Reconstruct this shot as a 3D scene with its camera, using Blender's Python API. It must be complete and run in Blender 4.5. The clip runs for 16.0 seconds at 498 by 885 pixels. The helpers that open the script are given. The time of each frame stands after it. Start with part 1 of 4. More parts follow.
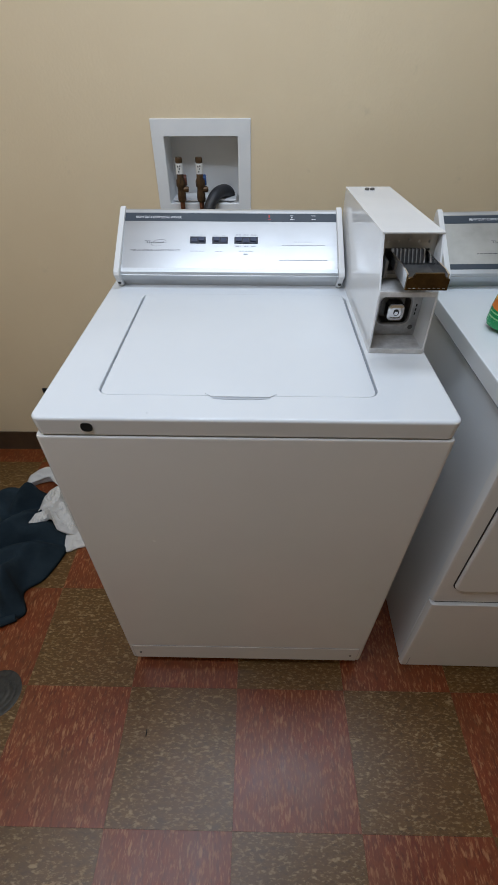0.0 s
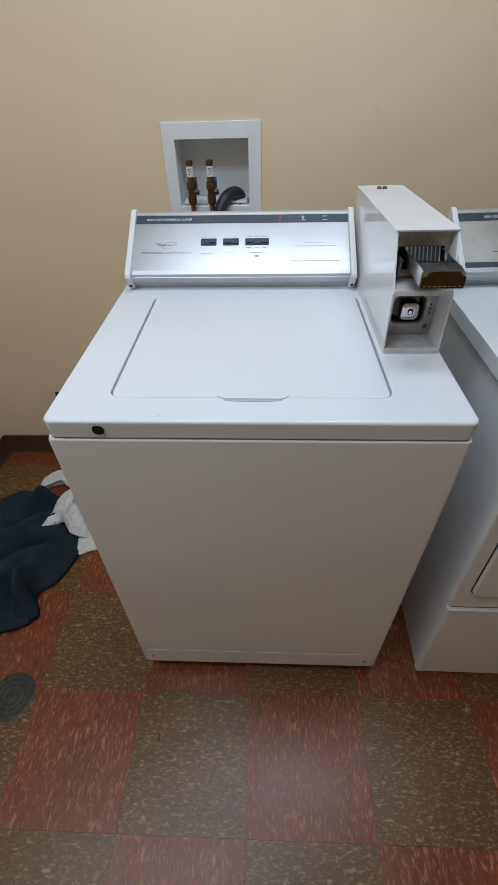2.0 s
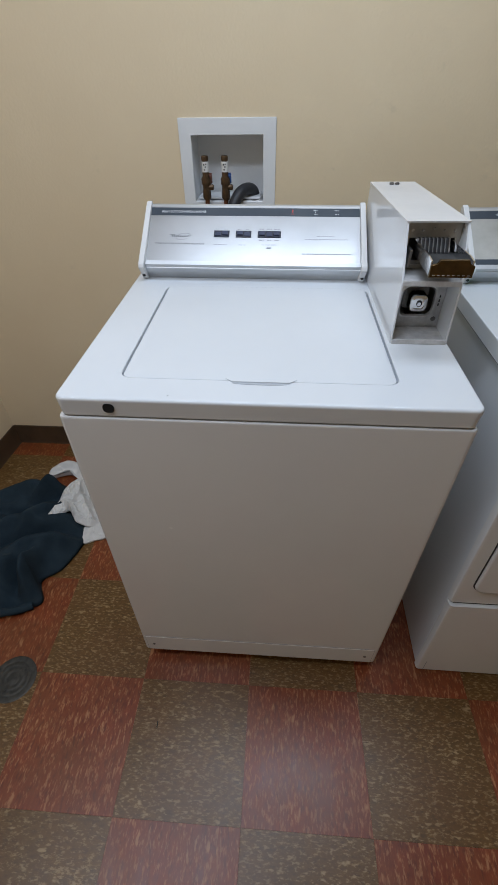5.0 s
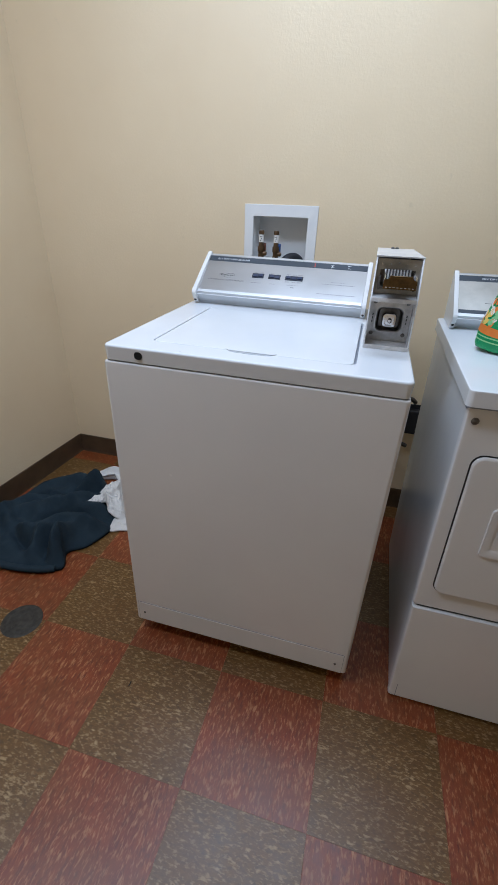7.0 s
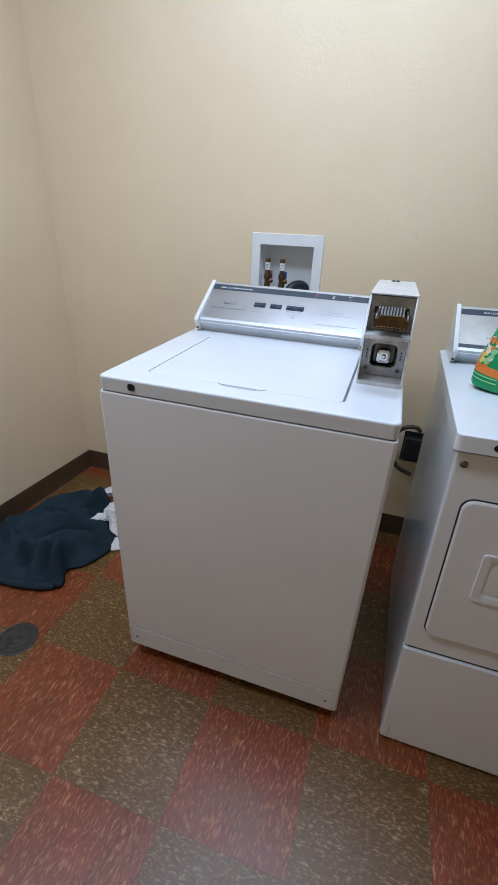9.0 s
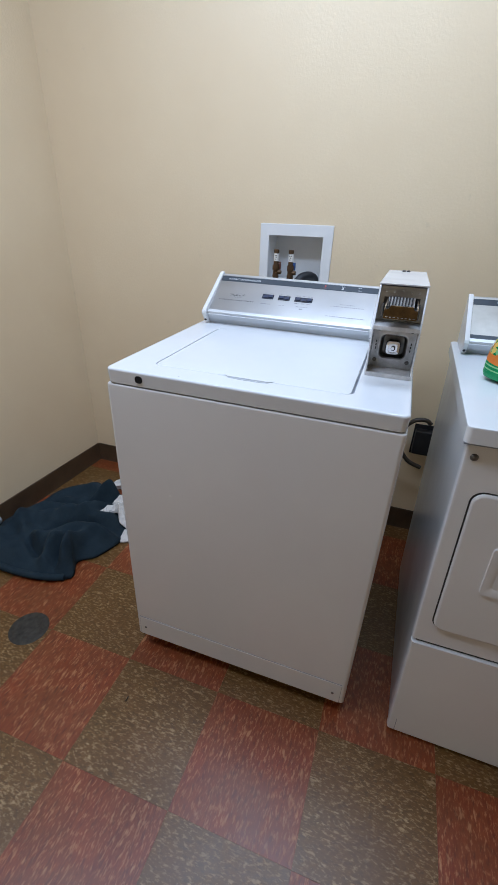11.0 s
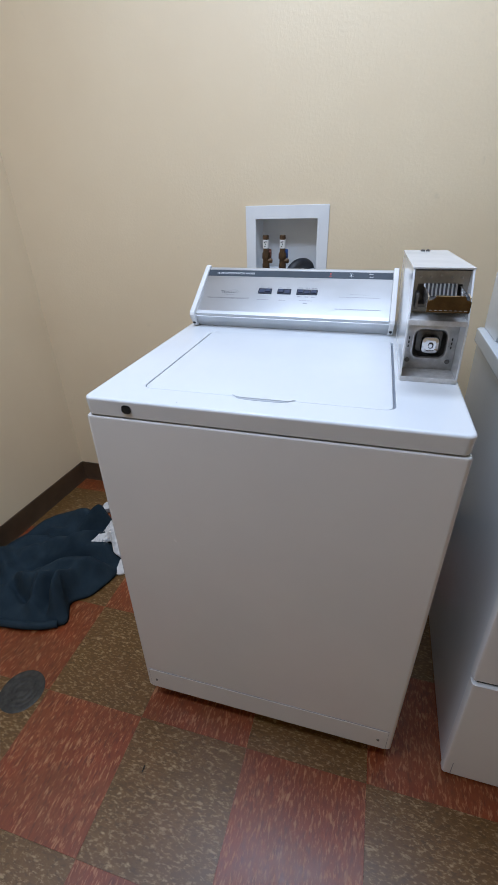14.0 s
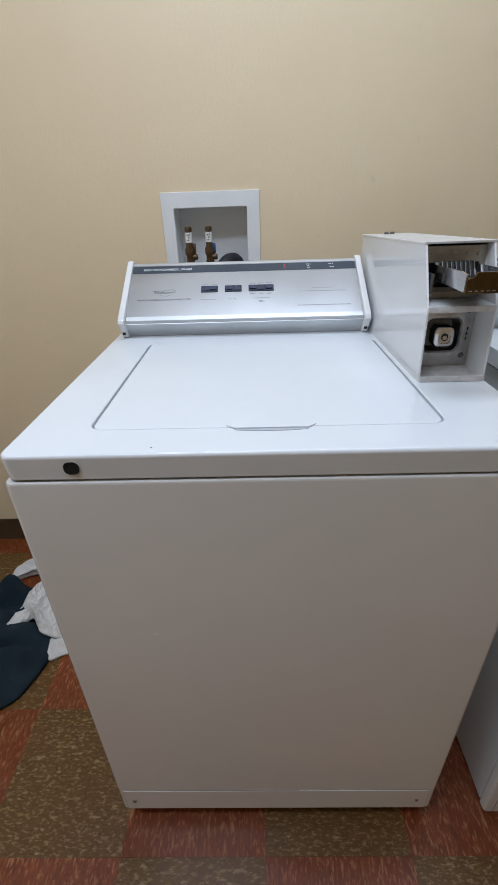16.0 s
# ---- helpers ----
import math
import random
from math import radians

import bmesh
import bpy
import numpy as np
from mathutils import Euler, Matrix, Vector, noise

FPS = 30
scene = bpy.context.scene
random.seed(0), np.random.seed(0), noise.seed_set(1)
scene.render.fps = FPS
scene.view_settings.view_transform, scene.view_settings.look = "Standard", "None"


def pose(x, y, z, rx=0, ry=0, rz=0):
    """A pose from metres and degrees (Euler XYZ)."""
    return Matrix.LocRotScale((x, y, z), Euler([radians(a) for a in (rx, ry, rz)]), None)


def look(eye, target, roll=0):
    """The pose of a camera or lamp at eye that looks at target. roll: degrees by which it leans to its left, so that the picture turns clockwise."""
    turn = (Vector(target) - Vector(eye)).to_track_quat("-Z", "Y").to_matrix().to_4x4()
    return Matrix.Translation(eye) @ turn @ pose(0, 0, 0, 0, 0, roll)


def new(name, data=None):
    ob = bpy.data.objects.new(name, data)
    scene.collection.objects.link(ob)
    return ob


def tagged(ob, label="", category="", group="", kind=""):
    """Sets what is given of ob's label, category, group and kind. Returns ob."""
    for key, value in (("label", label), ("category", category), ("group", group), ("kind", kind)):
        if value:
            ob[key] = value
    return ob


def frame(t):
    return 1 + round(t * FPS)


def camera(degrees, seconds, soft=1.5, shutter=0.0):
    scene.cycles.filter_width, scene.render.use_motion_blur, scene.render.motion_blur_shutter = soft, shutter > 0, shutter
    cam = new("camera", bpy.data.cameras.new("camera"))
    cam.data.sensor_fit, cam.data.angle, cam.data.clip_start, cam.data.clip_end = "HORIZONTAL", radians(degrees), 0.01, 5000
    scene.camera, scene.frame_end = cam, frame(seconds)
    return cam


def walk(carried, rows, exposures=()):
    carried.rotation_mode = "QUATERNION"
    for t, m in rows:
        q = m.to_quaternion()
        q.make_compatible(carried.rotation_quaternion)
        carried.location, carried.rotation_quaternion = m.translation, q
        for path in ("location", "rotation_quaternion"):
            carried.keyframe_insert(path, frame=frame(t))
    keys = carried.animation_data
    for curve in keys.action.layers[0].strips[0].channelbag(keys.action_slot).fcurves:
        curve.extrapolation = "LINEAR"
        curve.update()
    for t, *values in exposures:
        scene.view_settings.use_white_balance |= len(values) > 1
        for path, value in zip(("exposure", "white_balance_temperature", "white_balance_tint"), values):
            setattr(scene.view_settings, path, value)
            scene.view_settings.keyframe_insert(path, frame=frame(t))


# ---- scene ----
# World: x along the back wall, y towards it, z up; the washer's front lies on y = 0.
cam = camera(60.72, 16.0)
PATH = [
    (0, (0.354, -0.498, 1.349), (0.323, 0.983, 0.005), -0.33),
    (0.5, (0.355, -0.493, 1.341), (0.314, 0.992, 0.002), -0.96),
    (1, (0.355, -0.492, 1.342), (0.295, 0.994, 0.005), -1.44),
    (1.5, (0.353, -0.491, 1.342), (0.284, 0.997, 0.006), -1.70),
    (2, (0.352, -0.492, 1.343), (0.269, 0.996, 0.009), -1.91),
    (2.5, (0.350, -0.493, 1.340), (0.263, 0.995, 0.007), -1.87),
    (3, (0.351, -0.494, 1.338), (0.260, 0.995, 0.005), -1.83),
    (3.5, (0.352, -0.501, 1.335), (0.258, 0.991, 0.006), -1.82),
    (4, (0.357, -0.500, 1.339), (0.254, 0.988, 0.007), -2.05),
    (4.2, (0.346, -0.496, 1.336), (0.262, 0.994, 0.004), -1.64),
    (6.3, (0.466, -0.733, 1.259), (0.138, 0.897, 0.147), 0.09),
    (6.5, (0.502, -0.780, 1.239), (0.103, 0.885, 0.205), -0.35),
    (7, (0.558, -0.805, 1.223), (0.120, 0.885, 0.247), 2.10),
    (7.5, (0.580, -0.800, 1.229), (0.118, 0.898, 0.280), 2.17),
    (8, (0.595, -0.790, 1.240), (0.115, 0.919, 0.319), 2.34),
    (8.5, (0.603, -0.776, 1.266), (0.101, 0.929, 0.349), 2.58),
    (9, (0.610, -0.768, 1.266), (0.084, 0.925, 0.340), 2.47),
    (9.5, (0.609, -0.767, 1.264), (0.070, 0.918, 0.330), 2.33),
    (12, (0.627, -0.756, 1.262), (0.048, 0.900, 0.301), 1.33),
    (12.5, (0.634, -0.743, 1.260), (0.047, 0.909, 0.298), 1.01),
    (13, (0.629, -0.736, 1.256), (0.042, 0.908, 0.280), 0.73),
    (13.5, (0.580, -0.656, 1.250), (0.003, 0.987, 0.265), -0.59),
    (14, (0.496, -0.603, 1.250), (0.009, 1.061, 0.252), -1.77),
    (14.5, (0.460, -0.590, 1.251), (0.037, 1.082, 0.239), -1.86),
    (15, (0.449, -0.590, 1.252), (0.054, 1.083, 0.230), -1.67),
    (15.5, (0.397, -0.569, 1.242), (0.097, 1.122, 0.218), -1.87),
    (16, (0.313, -0.420, 1.191), (0.270, 1.324, 0.214), -2.13),
]
EXPOSURES = [(0.0, -0.44, 6450, 13.5), (4.2, -0.44, 6450, 13.5), (6.5, -0.17, 5950, 14.5), (7.1, -0.04, 5900, 14.5), (13.0, -0.01, 5800, 15), (14.5, -0.12, 5880, 15.5), (16.0, -0.25, 6300, 14.5)]
walk(cam, [(t, look(eye, target, roll)) for t, eye, target, roll in PATH], EXPOSURES)

# ---- light ----
world = bpy.data.worlds.new("world")
world.use_nodes = True
world.node_tree.nodes["Background"].inputs[0].default_value = (0.9, 0.95, 1.0, 1)
world.node_tree.nodes["Background"].inputs[1].default_value = 0.02
scene.world = world


def area_lamp(name, place, target, size_x, size_y, watts, colour):
    data = bpy.data.lights.new(name, "AREA")
    data.shape, data.size, data.size_y, data.energy, data.color = "RECTANGLE", size_x, size_y, watts, colour
    ob = new(name, data)
    ob.matrix_world = look(place, target)
    return ob


area_lamp("unseen_overhead_lamp", (0.48, 0.25, 2.42), (0.48, 0.251, 0), 1.2, 0.30, 18.5, (0.71, 0.85, 1.0))
# Added fill with no known source; brightens the washer's front and left wall.
area_lamp("unseen_overhead_lamp", (-0.30, -0.50, 2.42), (-0.30, -0.499, 0), 1.2, 0.30, 19.0, (0.74, 0.86, 1.0))


# ---- materials ----
def nodes_of(name):
    m = bpy.data.materials.new(name)
    m.use_nodes = True
    return m, m.node_tree.nodes, m.node_tree.links, m.node_tree.nodes["Principled BSDF"]


def texture(nodes, links, kind, coords, scale, detail=4.0, rough=0.55, stretch=(1, 1, 1)):
    tex = nodes.new("ShaderNodeTex" + kind)
    tex.inputs["Scale"].default_value = scale
    if "Detail" in tex.inputs:
        tex.inputs["Detail"].default_value = detail
        tex.inputs["Roughness"].default_value = rough
    mapping = nodes.new("ShaderNodeMapping")
    mapping.inputs["Scale"].default_value = stretch
    links.new(coords, mapping.inputs[0])
    links.new(mapping.outputs[0], tex.inputs["Vector"])
    return tex


def ramp(nodes, links, fac, stops):
    r = nodes.new("ShaderNodeValToRGB")
    while len(r.color_ramp.elements) < len(stops):
        r.color_ramp.elements.new(0.5)
    for e, (at, colour) in zip(r.color_ramp.elements, stops):
        e.position, e.color = at, (*colour, 1) if len(colour) == 3 else colour
    links.new(fac, r.inputs[0])
    return r.outputs[0]


def grey(v):
    return (v, v, v)


def blend(nodes, links, fac, a, b, how="MIX"):
    n = nodes.new("ShaderNodeMix")
    n.data_type, n.blend_type = "RGBA", how
    for socket, value in ((n.inputs[0], fac), (n.inputs[6], a), (n.inputs[7], b)):
        if isinstance(value, bpy.types.NodeSocket):
            links.new(value, socket)
        elif isinstance(value, tuple):
            socket.default_value = (*value, 1)
        else:
            socket.default_value = value
    return n.outputs[2]


def place_coords(nodes, links, shuffle=False):
    """Object coordinates; shuffled so that pieces that share a mesh differ."""
    tc = nodes.new("ShaderNodeTexCoord").outputs["Object"]
    if not shuffle:
        return tc
    info = nodes.new("ShaderNodeObjectInfo")
    scaled = nodes.new("ShaderNodeVectorMath")
    scaled.operation = "MULTIPLY_ADD"
    links.new(info.outputs["Random"], scaled.inputs[0])
    scaled.inputs[1].default_value = (37.0, 53.0, 19.0)
    links.new(tc, scaled.inputs[2])
    return scaled.outputs[0]


def bump(nodes, links, bsdf, height, strength, distance):
    b = nodes.new("ShaderNodeBump")
    b.inputs["Strength"].default_value, b.inputs["Distance"].default_value = strength, distance
    links.new(height, b.inputs["Height"])
    links.new(b.outputs[0], bsdf.inputs["Normal"])


def surface(name, dark, light, scale=6.0, rough=(0.3, 0.4), metal=0.0, grain=300.0, relief=0.0002, strength=0.3, stretch=(1, 1, 1), coat=0.0):
    """A base colour that varies slowly between two tones, with fine relief and uneven gloss."""
    m, n, l, p = nodes_of(name)
    co = place_coords(n, l)
    slow = texture(n, l, "Noise", co, scale, 5, 0.6)
    fine = texture(n, l, "Noise", co, grain, 3, 0.6, stretch)
    l.new(ramp(n, l, slow.outputs[0], [(0.32, dark), (0.66, light)]), p.inputs["Base Color"])
    mixed = blend(n, l, 0.5, slow.outputs[0], fine.outputs[0])
    l.new(ramp(n, l, mixed, [(0.3, grey(rough[0])), (0.7, grey(rough[1]))]), p.inputs["Roughness"])
    p.inputs["Metallic"].default_value = metal
    p.inputs["Coat Weight"].default_value = coat
    bump(n, l, p, fine.outputs[0], strength, relief)
    return m


def tile_material(name, base, mottled, chip, dark_chip, stretch):
    m, n, l, p = nodes_of(name)
    co = place_coords(n, l, True)
    cloud = texture(n, l, "Noise", co, 9, 4, 0.6)
    mid = texture(n, l, "Noise", co, 95, 5, 0.75, stretch)
    chips = texture(n, l, "Noise", co, 190, 3, 0.6, stretch)
    large = texture(n, l, "Noise", co, 92, 2, 0.5, stretch)
    specks = texture(n, l, "Noise", co, 150, 2, 0.5, stretch)
    colour = ramp(n, l, mid.outputs[0], [(0.34, base), (0.66, mottled)])
    colour = blend(n, l, ramp(n, l, specks.outputs[0], [(0.54, grey(0)), (0.68, grey(0.65))]), colour, dark_chip)
    colour = blend(n, l, ramp(n, l, chips.outputs[0], [(0.53, grey(0)), (0.66, grey(0.60))]), colour, chip)
    colour = blend(n, l, ramp(n, l, large.outputs[0], [(0.62, grey(0)), (0.72, grey(0.80))]), colour, chip)
    tone = ramp(n, l, cloud.outputs[0], [(0.3, grey(0.78)), (0.7, grey(1.0))])
    colour = blend(n, l, 1.0, colour, tone, "MULTIPLY")
    film = texture(n, l, "Noise", place_coords(n, l), 5.5, 6, 0.72)
    colour = blend(n, l, ramp(n, l, film.outputs[0], [(0.38, grey(0)), (0.70, grey(0.48))]), colour, (0.135, 0.054, 0.015))
    l.new(colour, p.inputs["Base Color"])
    l.new(ramp(n, l, blend(n, l, 0.6, cloud.outputs[0], mid.outputs[0]), [(0.3, grey(0.30)), (0.7, grey(0.44))]), p.inputs["Roughness"])
    p.inputs["Specular IOR Level"].default_value = 0.5
    bump(n, l, p, mid.outputs[0], 0.12, 0.0006)
    return m


def wall_material():
    m, n, l, p = nodes_of("cream wall paint")
    co = place_coords(n, l)
    slow = texture(n, l, "Noise", co, 2.2, 4, 0.6)
    dirt = texture(n, l, "Noise", co, 9.0, 6, 0.7)
    peel = texture(n, l, "Noise", co, 60, 3, 0.5)
    knock = texture(n, l, "Noise", co, 120, 3, 0.5)
    colour = ramp(n, l, slow.outputs[0], [(0.3, (0.75, 0.605, 0.405)), (0.7, (0.79, 0.650, 0.445))])
    smudge = ramp(n, l, dirt.outputs[0], [(0.66, grey(0)), (0.78, grey(0.22))])
    l.new(blend(n, l, smudge, colour, (0.40, 0.34, 0.25)), p.inputs["Base Color"])
    p.inputs["Roughness"].default_value = 0.42
    flat = ramp(n, l, knock.outputs[0], [(0.42, grey(0)), (0.64, grey(1))])
    patchy = ramp(n, l, slow.outputs[0], [(0.40, grey(0.15)), (0.62, grey(1))])
    relief = blend(n, l, 1.0, blend(n, l, 0.7, peel.outputs[0], flat), patchy, "MULTIPLY")
    bump(n, l, p, relief, 0.18, 0.0020)
    return m


def enamel_material(name, dark, light, rough=(0.16, 0.28)):
    m, n, l, p = nodes_of(name)
    co = place_coords(n, l)
    slow = texture(n, l, "Noise", co, 3.0, 5, 0.6)
    grime = texture(n, l, "Noise", co, 38.0, 6, 0.75)
    peel = texture(n, l, "Noise", co, 420, 2, 0.5)
    colour = ramp(n, l, slow.outputs[0], [(0.3, dark), (0.7, light)])
    spots = ramp(n, l, grime.outputs[0], [(0.70, grey(0)), (0.80, grey(0.16))])
    l.new(blend(n, l, spots, colour, (0.42, 0.38, 0.33)), p.inputs["Base Color"])
    l.new(ramp(n, l, slow.outputs[0], [(0.3, grey(rough[0])), (0.7, grey(rough[1]))]), p.inputs["Roughness"])
    bump(n, l, p, peel.outputs[0], 0.06, 0.0004)
    return m


def cloth_material(name, dark, light, weave=900.0):
    m, n, l, p = nodes_of(name)
    co = place_coords(n, l)
    slow = texture(n, l, "Noise", co, 14, 5, 0.65)
    fine = texture(n, l, "Noise", co, weave, 3, 0.7)
    colour = blend(n, l, 0.35, slow.outputs[0], fine.outputs[0])
    l.new(ramp(n, l, colour, [(0.3, dark), (0.7, light)]), p.inputs["Base Color"])
    p.inputs["Roughness"].default_value = 0.92
    p.inputs["Specular IOR Level"].default_value = 0.2
    bump(n, l, p, fine.outputs[0], 0.5, 0.0015)
    return m


WALL = wall_material()
# Walls and ceiling out of view: tones picked to steer the bounced light.
UNSEEN_WALL = surface("plain cream paint of unseen walls", (0.62, 0.50, 0.34), (0.68, 0.56, 0.39), 3, (0.5, 0.6), grain=60, relief=0.002)
CEILING = surface("white ceiling paint", (0.74, 0.72, 0.68), (0.78, 0.77, 0.73), 3, (0.7, 0.8), grain=60, relief=0.002)
BASE = surface("dark brown vinyl base", (0.060, 0.034, 0.017), (0.090, 0.053, 0.027), 14, (0.45, 0.6), grain=220, relief=0.0004)
SUBFLOOR = surface("dark joint mastic", (0.085, 0.045, 0.025), (0.13, 0.07, 0.04), 30, (0.6, 0.8))
RED_TILE = tile_material("red flecked vinyl tile", (0.178, 0.026, 0.005), (0.268, 0.054, 0.010), (0.50, 0.23, 0.10), (0.11, 0.017, 0.005), (1.0, 0.30, 1))
OLIVE_TILE = tile_material("olive flecked vinyl tile", (0.106, 0.050, 0.009), (0.174, 0.087, 0.019), (0.43, 0.30, 0.15), (0.070, 0.034, 0.007), (0.45, 1.0, 1))
ENAMEL = enamel_material("white enamel", (0.72, 0.72, 0.72), (0.76, 0.76, 0.755))
# Carries the bluish light on tops and dryer sides in its colour.
COOL_LIT_ENAMEL = enamel_material("glossy white enamel with cool light tint", (0.685, 0.710, 0.735), (0.725, 0.750, 0.775), (0.14, 0.24))
GLOSS_ENAMEL = enamel_material("high gloss white enamel", (0.70, 0.715, 0.735), (0.74, 0.755, 0.77), (0.06, 0.12))
GROOVE = surface("grey lid gasket", (0.20, 0.22, 0.26), (0.28, 0.30, 0.34), 20, (0.4, 0.5))
# Grey that stands for the shade in the lid's finger scoop.
RECESS_SHADE = surface("pale grey recess shading", (0.36, 0.385, 0.42), (0.44, 0.465, 0.50), 20, (0.35, 0.45))
DARK = surface("black plastic", (0.008, 0.008, 0.009), (0.016, 0.016, 0.018), 30, (0.35, 0.5))
HOLE = surface("unlit black opening", (0.003, 0.003, 0.003), (0.005, 0.005, 0.005), 30, (0.85, 0.95))
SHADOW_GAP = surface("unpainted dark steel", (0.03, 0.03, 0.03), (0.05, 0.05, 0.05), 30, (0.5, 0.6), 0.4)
BRUSHED = surface("brushed silver fascia", (0.42, 0.42, 0.425), (0.50, 0.50, 0.505), 3, (0.30, 0.40), 1.0, grain=420, relief=0.00015, stretch=(0.04, 1, 1))
DULL_FASCIA = surface("worn silver fascia", (0.40, 0.39, 0.36), (0.56, 0.55, 0.51), 9, (0.38, 0.5), 0.7, grain=380, relief=0.0002, stretch=(0.05, 1, 1))
RAIL = surface("satin aluminium rail", (0.50, 0.51, 0.52), (0.60, 0.61, 0.62), 8, (0.42, 0.52), 0.7, grain=300, relief=0.0001, stretch=(0.05, 1, 1))
STRIPE = surface("slate blue print", (0.035, 0.048, 0.065), (0.05, 0.065, 0.085), 12, (0.3, 0.4))
PRINT = surface("grey lettering ink", (0.05, 0.05, 0.055), (0.08, 0.08, 0.085), 40, (0.5, 0.6))
FAINT_PRINT = surface("pale grey lettering ink", (0.25, 0.25, 0.26), (0.32, 0.32, 0.33), 40, (0.5, 0.6))
PALE_PRINT = surface("pale lettering ink", (0.78, 0.80, 0.82), (0.84, 0.86, 0.88), 40, (0.5, 0.6))
RED_PRINT = surface("red lettering ink", (0.45, 0.05, 0.04), (0.55, 0.08, 0.06), 40, (0.5, 0.6))
SWITCH = surface("dark blue rocker plastic", (0.006, 0.010, 0.022), (0.012, 0.018, 0.036), 60, (0.4, 0.5))
ROCKER = surface("slate rocker plastic", (0.014, 0.022, 0.060), (0.026, 0.038, 0.088), 60, (0.4, 0.5))
STEEL = surface("worn bare steel", (0.38, 0.38, 0.38), (0.60, 0.60, 0.60), 40, (0.25, 0.42), 0.9, grain=500, relief=0.0003)
DARK_STEEL = surface("tarnished steel", (0.10, 0.10, 0.10), (0.22, 0.21, 0.20), 50, (0.3, 0.5), 0.8, grain=500, relief=0.0003)
CHROME = surface("worn chrome", (0.68, 0.68, 0.69), (0.80, 0.80, 0.80), 30, (0.10, 0.22), 1.0)
BRONZE = surface("brown bronze plate", (0.095, 0.062, 0.028), (0.155, 0.10, 0.045), 60, (0.10, 0.20), 0.95, grain=500, relief=0.0003)
PLATE = surface("dull tan plated steel", (0.35, 0.335, 0.300), (0.46, 0.44, 0.400), 60, (0.32, 0.45), 0.85, grain=500, relief=0.0003)
WORN_WHITE = surface("scratched white paint", (0.50, 0.49, 0.48), (0.68, 0.67, 0.66), 70, (0.3, 0.45), 0.1, grain=500, relief=0.0003)
COPPER = surface("tarnished copper", (0.16, 0.065, 0.035), (0.26, 0.11, 0.06), 50, (0.3, 0.5), 0.8)
BRASS = surface("dull brown brass", (0.075, 0.045, 0.025), (0.14, 0.085, 0.045), 60, (0.35, 0.5), 0.7)
BOX_PLASTIC = surface("white moulded plastic", (0.74, 0.75, 0.76), (0.79, 0.80, 0.80), 8, (0.35, 0.45))
LABEL = surface("white paper label", (0.70, 0.69, 0.66), (0.78, 0.77, 0.74), 60, (0.6, 0.7))
BLUE_HANDLE = surface("blue valve plastic", (0.012, 0.05, 0.17), (0.02, 0.07, 0.23), 40, (0.35, 0.45))
RED_HANDLE = surface("red brown valve plastic", (0.09, 0.03, 0.018), (0.14, 0.045, 0.025), 40, (0.35, 0.45))
RUBBER = surface("dark grey rubber", (0.013, 0.014, 0.017), (0.026, 0.027, 0.032), 40, (0.45, 0.6))
CORD = surface("dark brown cord", (0.03, 0.022, 0.016), (0.05, 0.038, 0.028), 40, (0.4, 0.55))
DRAIN = surface("dark drain metal", (0.032, 0.032, 0.029), (0.065, 0.062, 0.055), 50, (0.4, 0.55), 0.5)
NAVY = cloth_material("navy cotton", (0.011, 0.021, 0.030), (0.024, 0.040, 0.053))
WHITE_CLOTH = cloth_material("white cotton", (0.62, 0.61, 0.59), (0.76, 0.75, 0.73))
PALE_BLUE = cloth_material("pale blue cotton", (0.38, 0.47, 0.56), (0.50, 0.58, 0.66))
GREEN = surface("green bottle plastic", (0.008, 0.27, 0.085), (0.016, 0.36, 0.125), 10, (0.22, 0.32))
ORANGE = surface("orange label print", (0.70, 0.16, 0.02), (0.78, 0.24, 0.04), 30, (0.35, 0.45))
YELLOW = surface("yellow label print", (0.75, 0.50, 0.08), (0.80, 0.60, 0.16), 30, (0.35, 0.45))
PALE_GREEN = surface("pale green label print", (0.20, 0.55, 0.22), (0.28, 0.62, 0.30), 30, (0.35, 0.45))


# ---- building helpers ----
BASES = {}


def thing(name, base, label, category, group="", kind=""):
    ob = new(name)
    ob.location = base
    ob.empty_display_size = 0.05
    BASES[ob] = Vector(base)
    return tagged(ob, label, category, group, kind)


def part(name, bm, material, parent=None, label="", smooth=True, base=None):
    """Links a bmesh, built in world coordinates, as one mesh under a thing or part (or as a thing of its own at base)."""
    origin = BASES[parent] if parent else Vector(base or (0, 0, 0))
    bmesh.ops.translate(bm, verts=bm.verts, vec=-origin)
    bmesh.ops.recalc_face_normals(bm, faces=bm.faces)
    me = bpy.data.meshes.new(name)
    bm.to_mesh(me)
    bm.free()
    me.materials.append(material)
    if smooth:
        me.shade_smooth()
        me.set_sharp_from_angle(angle=radians(38))
    ob = new(name, me)
    if smooth:
        mod = ob.modifiers.new("even normals", "WEIGHTED_NORMAL")
        mod.keep_sharp, mod.weight = True, 100
    BASES[ob] = origin
    if parent:
        ob.parent = parent
    else:
        ob.location = origin
    return tagged(ob, label)


def add(bm, other):
    me = bpy.data.meshes.new("scratch")
    other.to_mesh(me)
    other.free()
    bm.from_mesh(me)
    bpy.data.meshes.remove(me)
    return bm


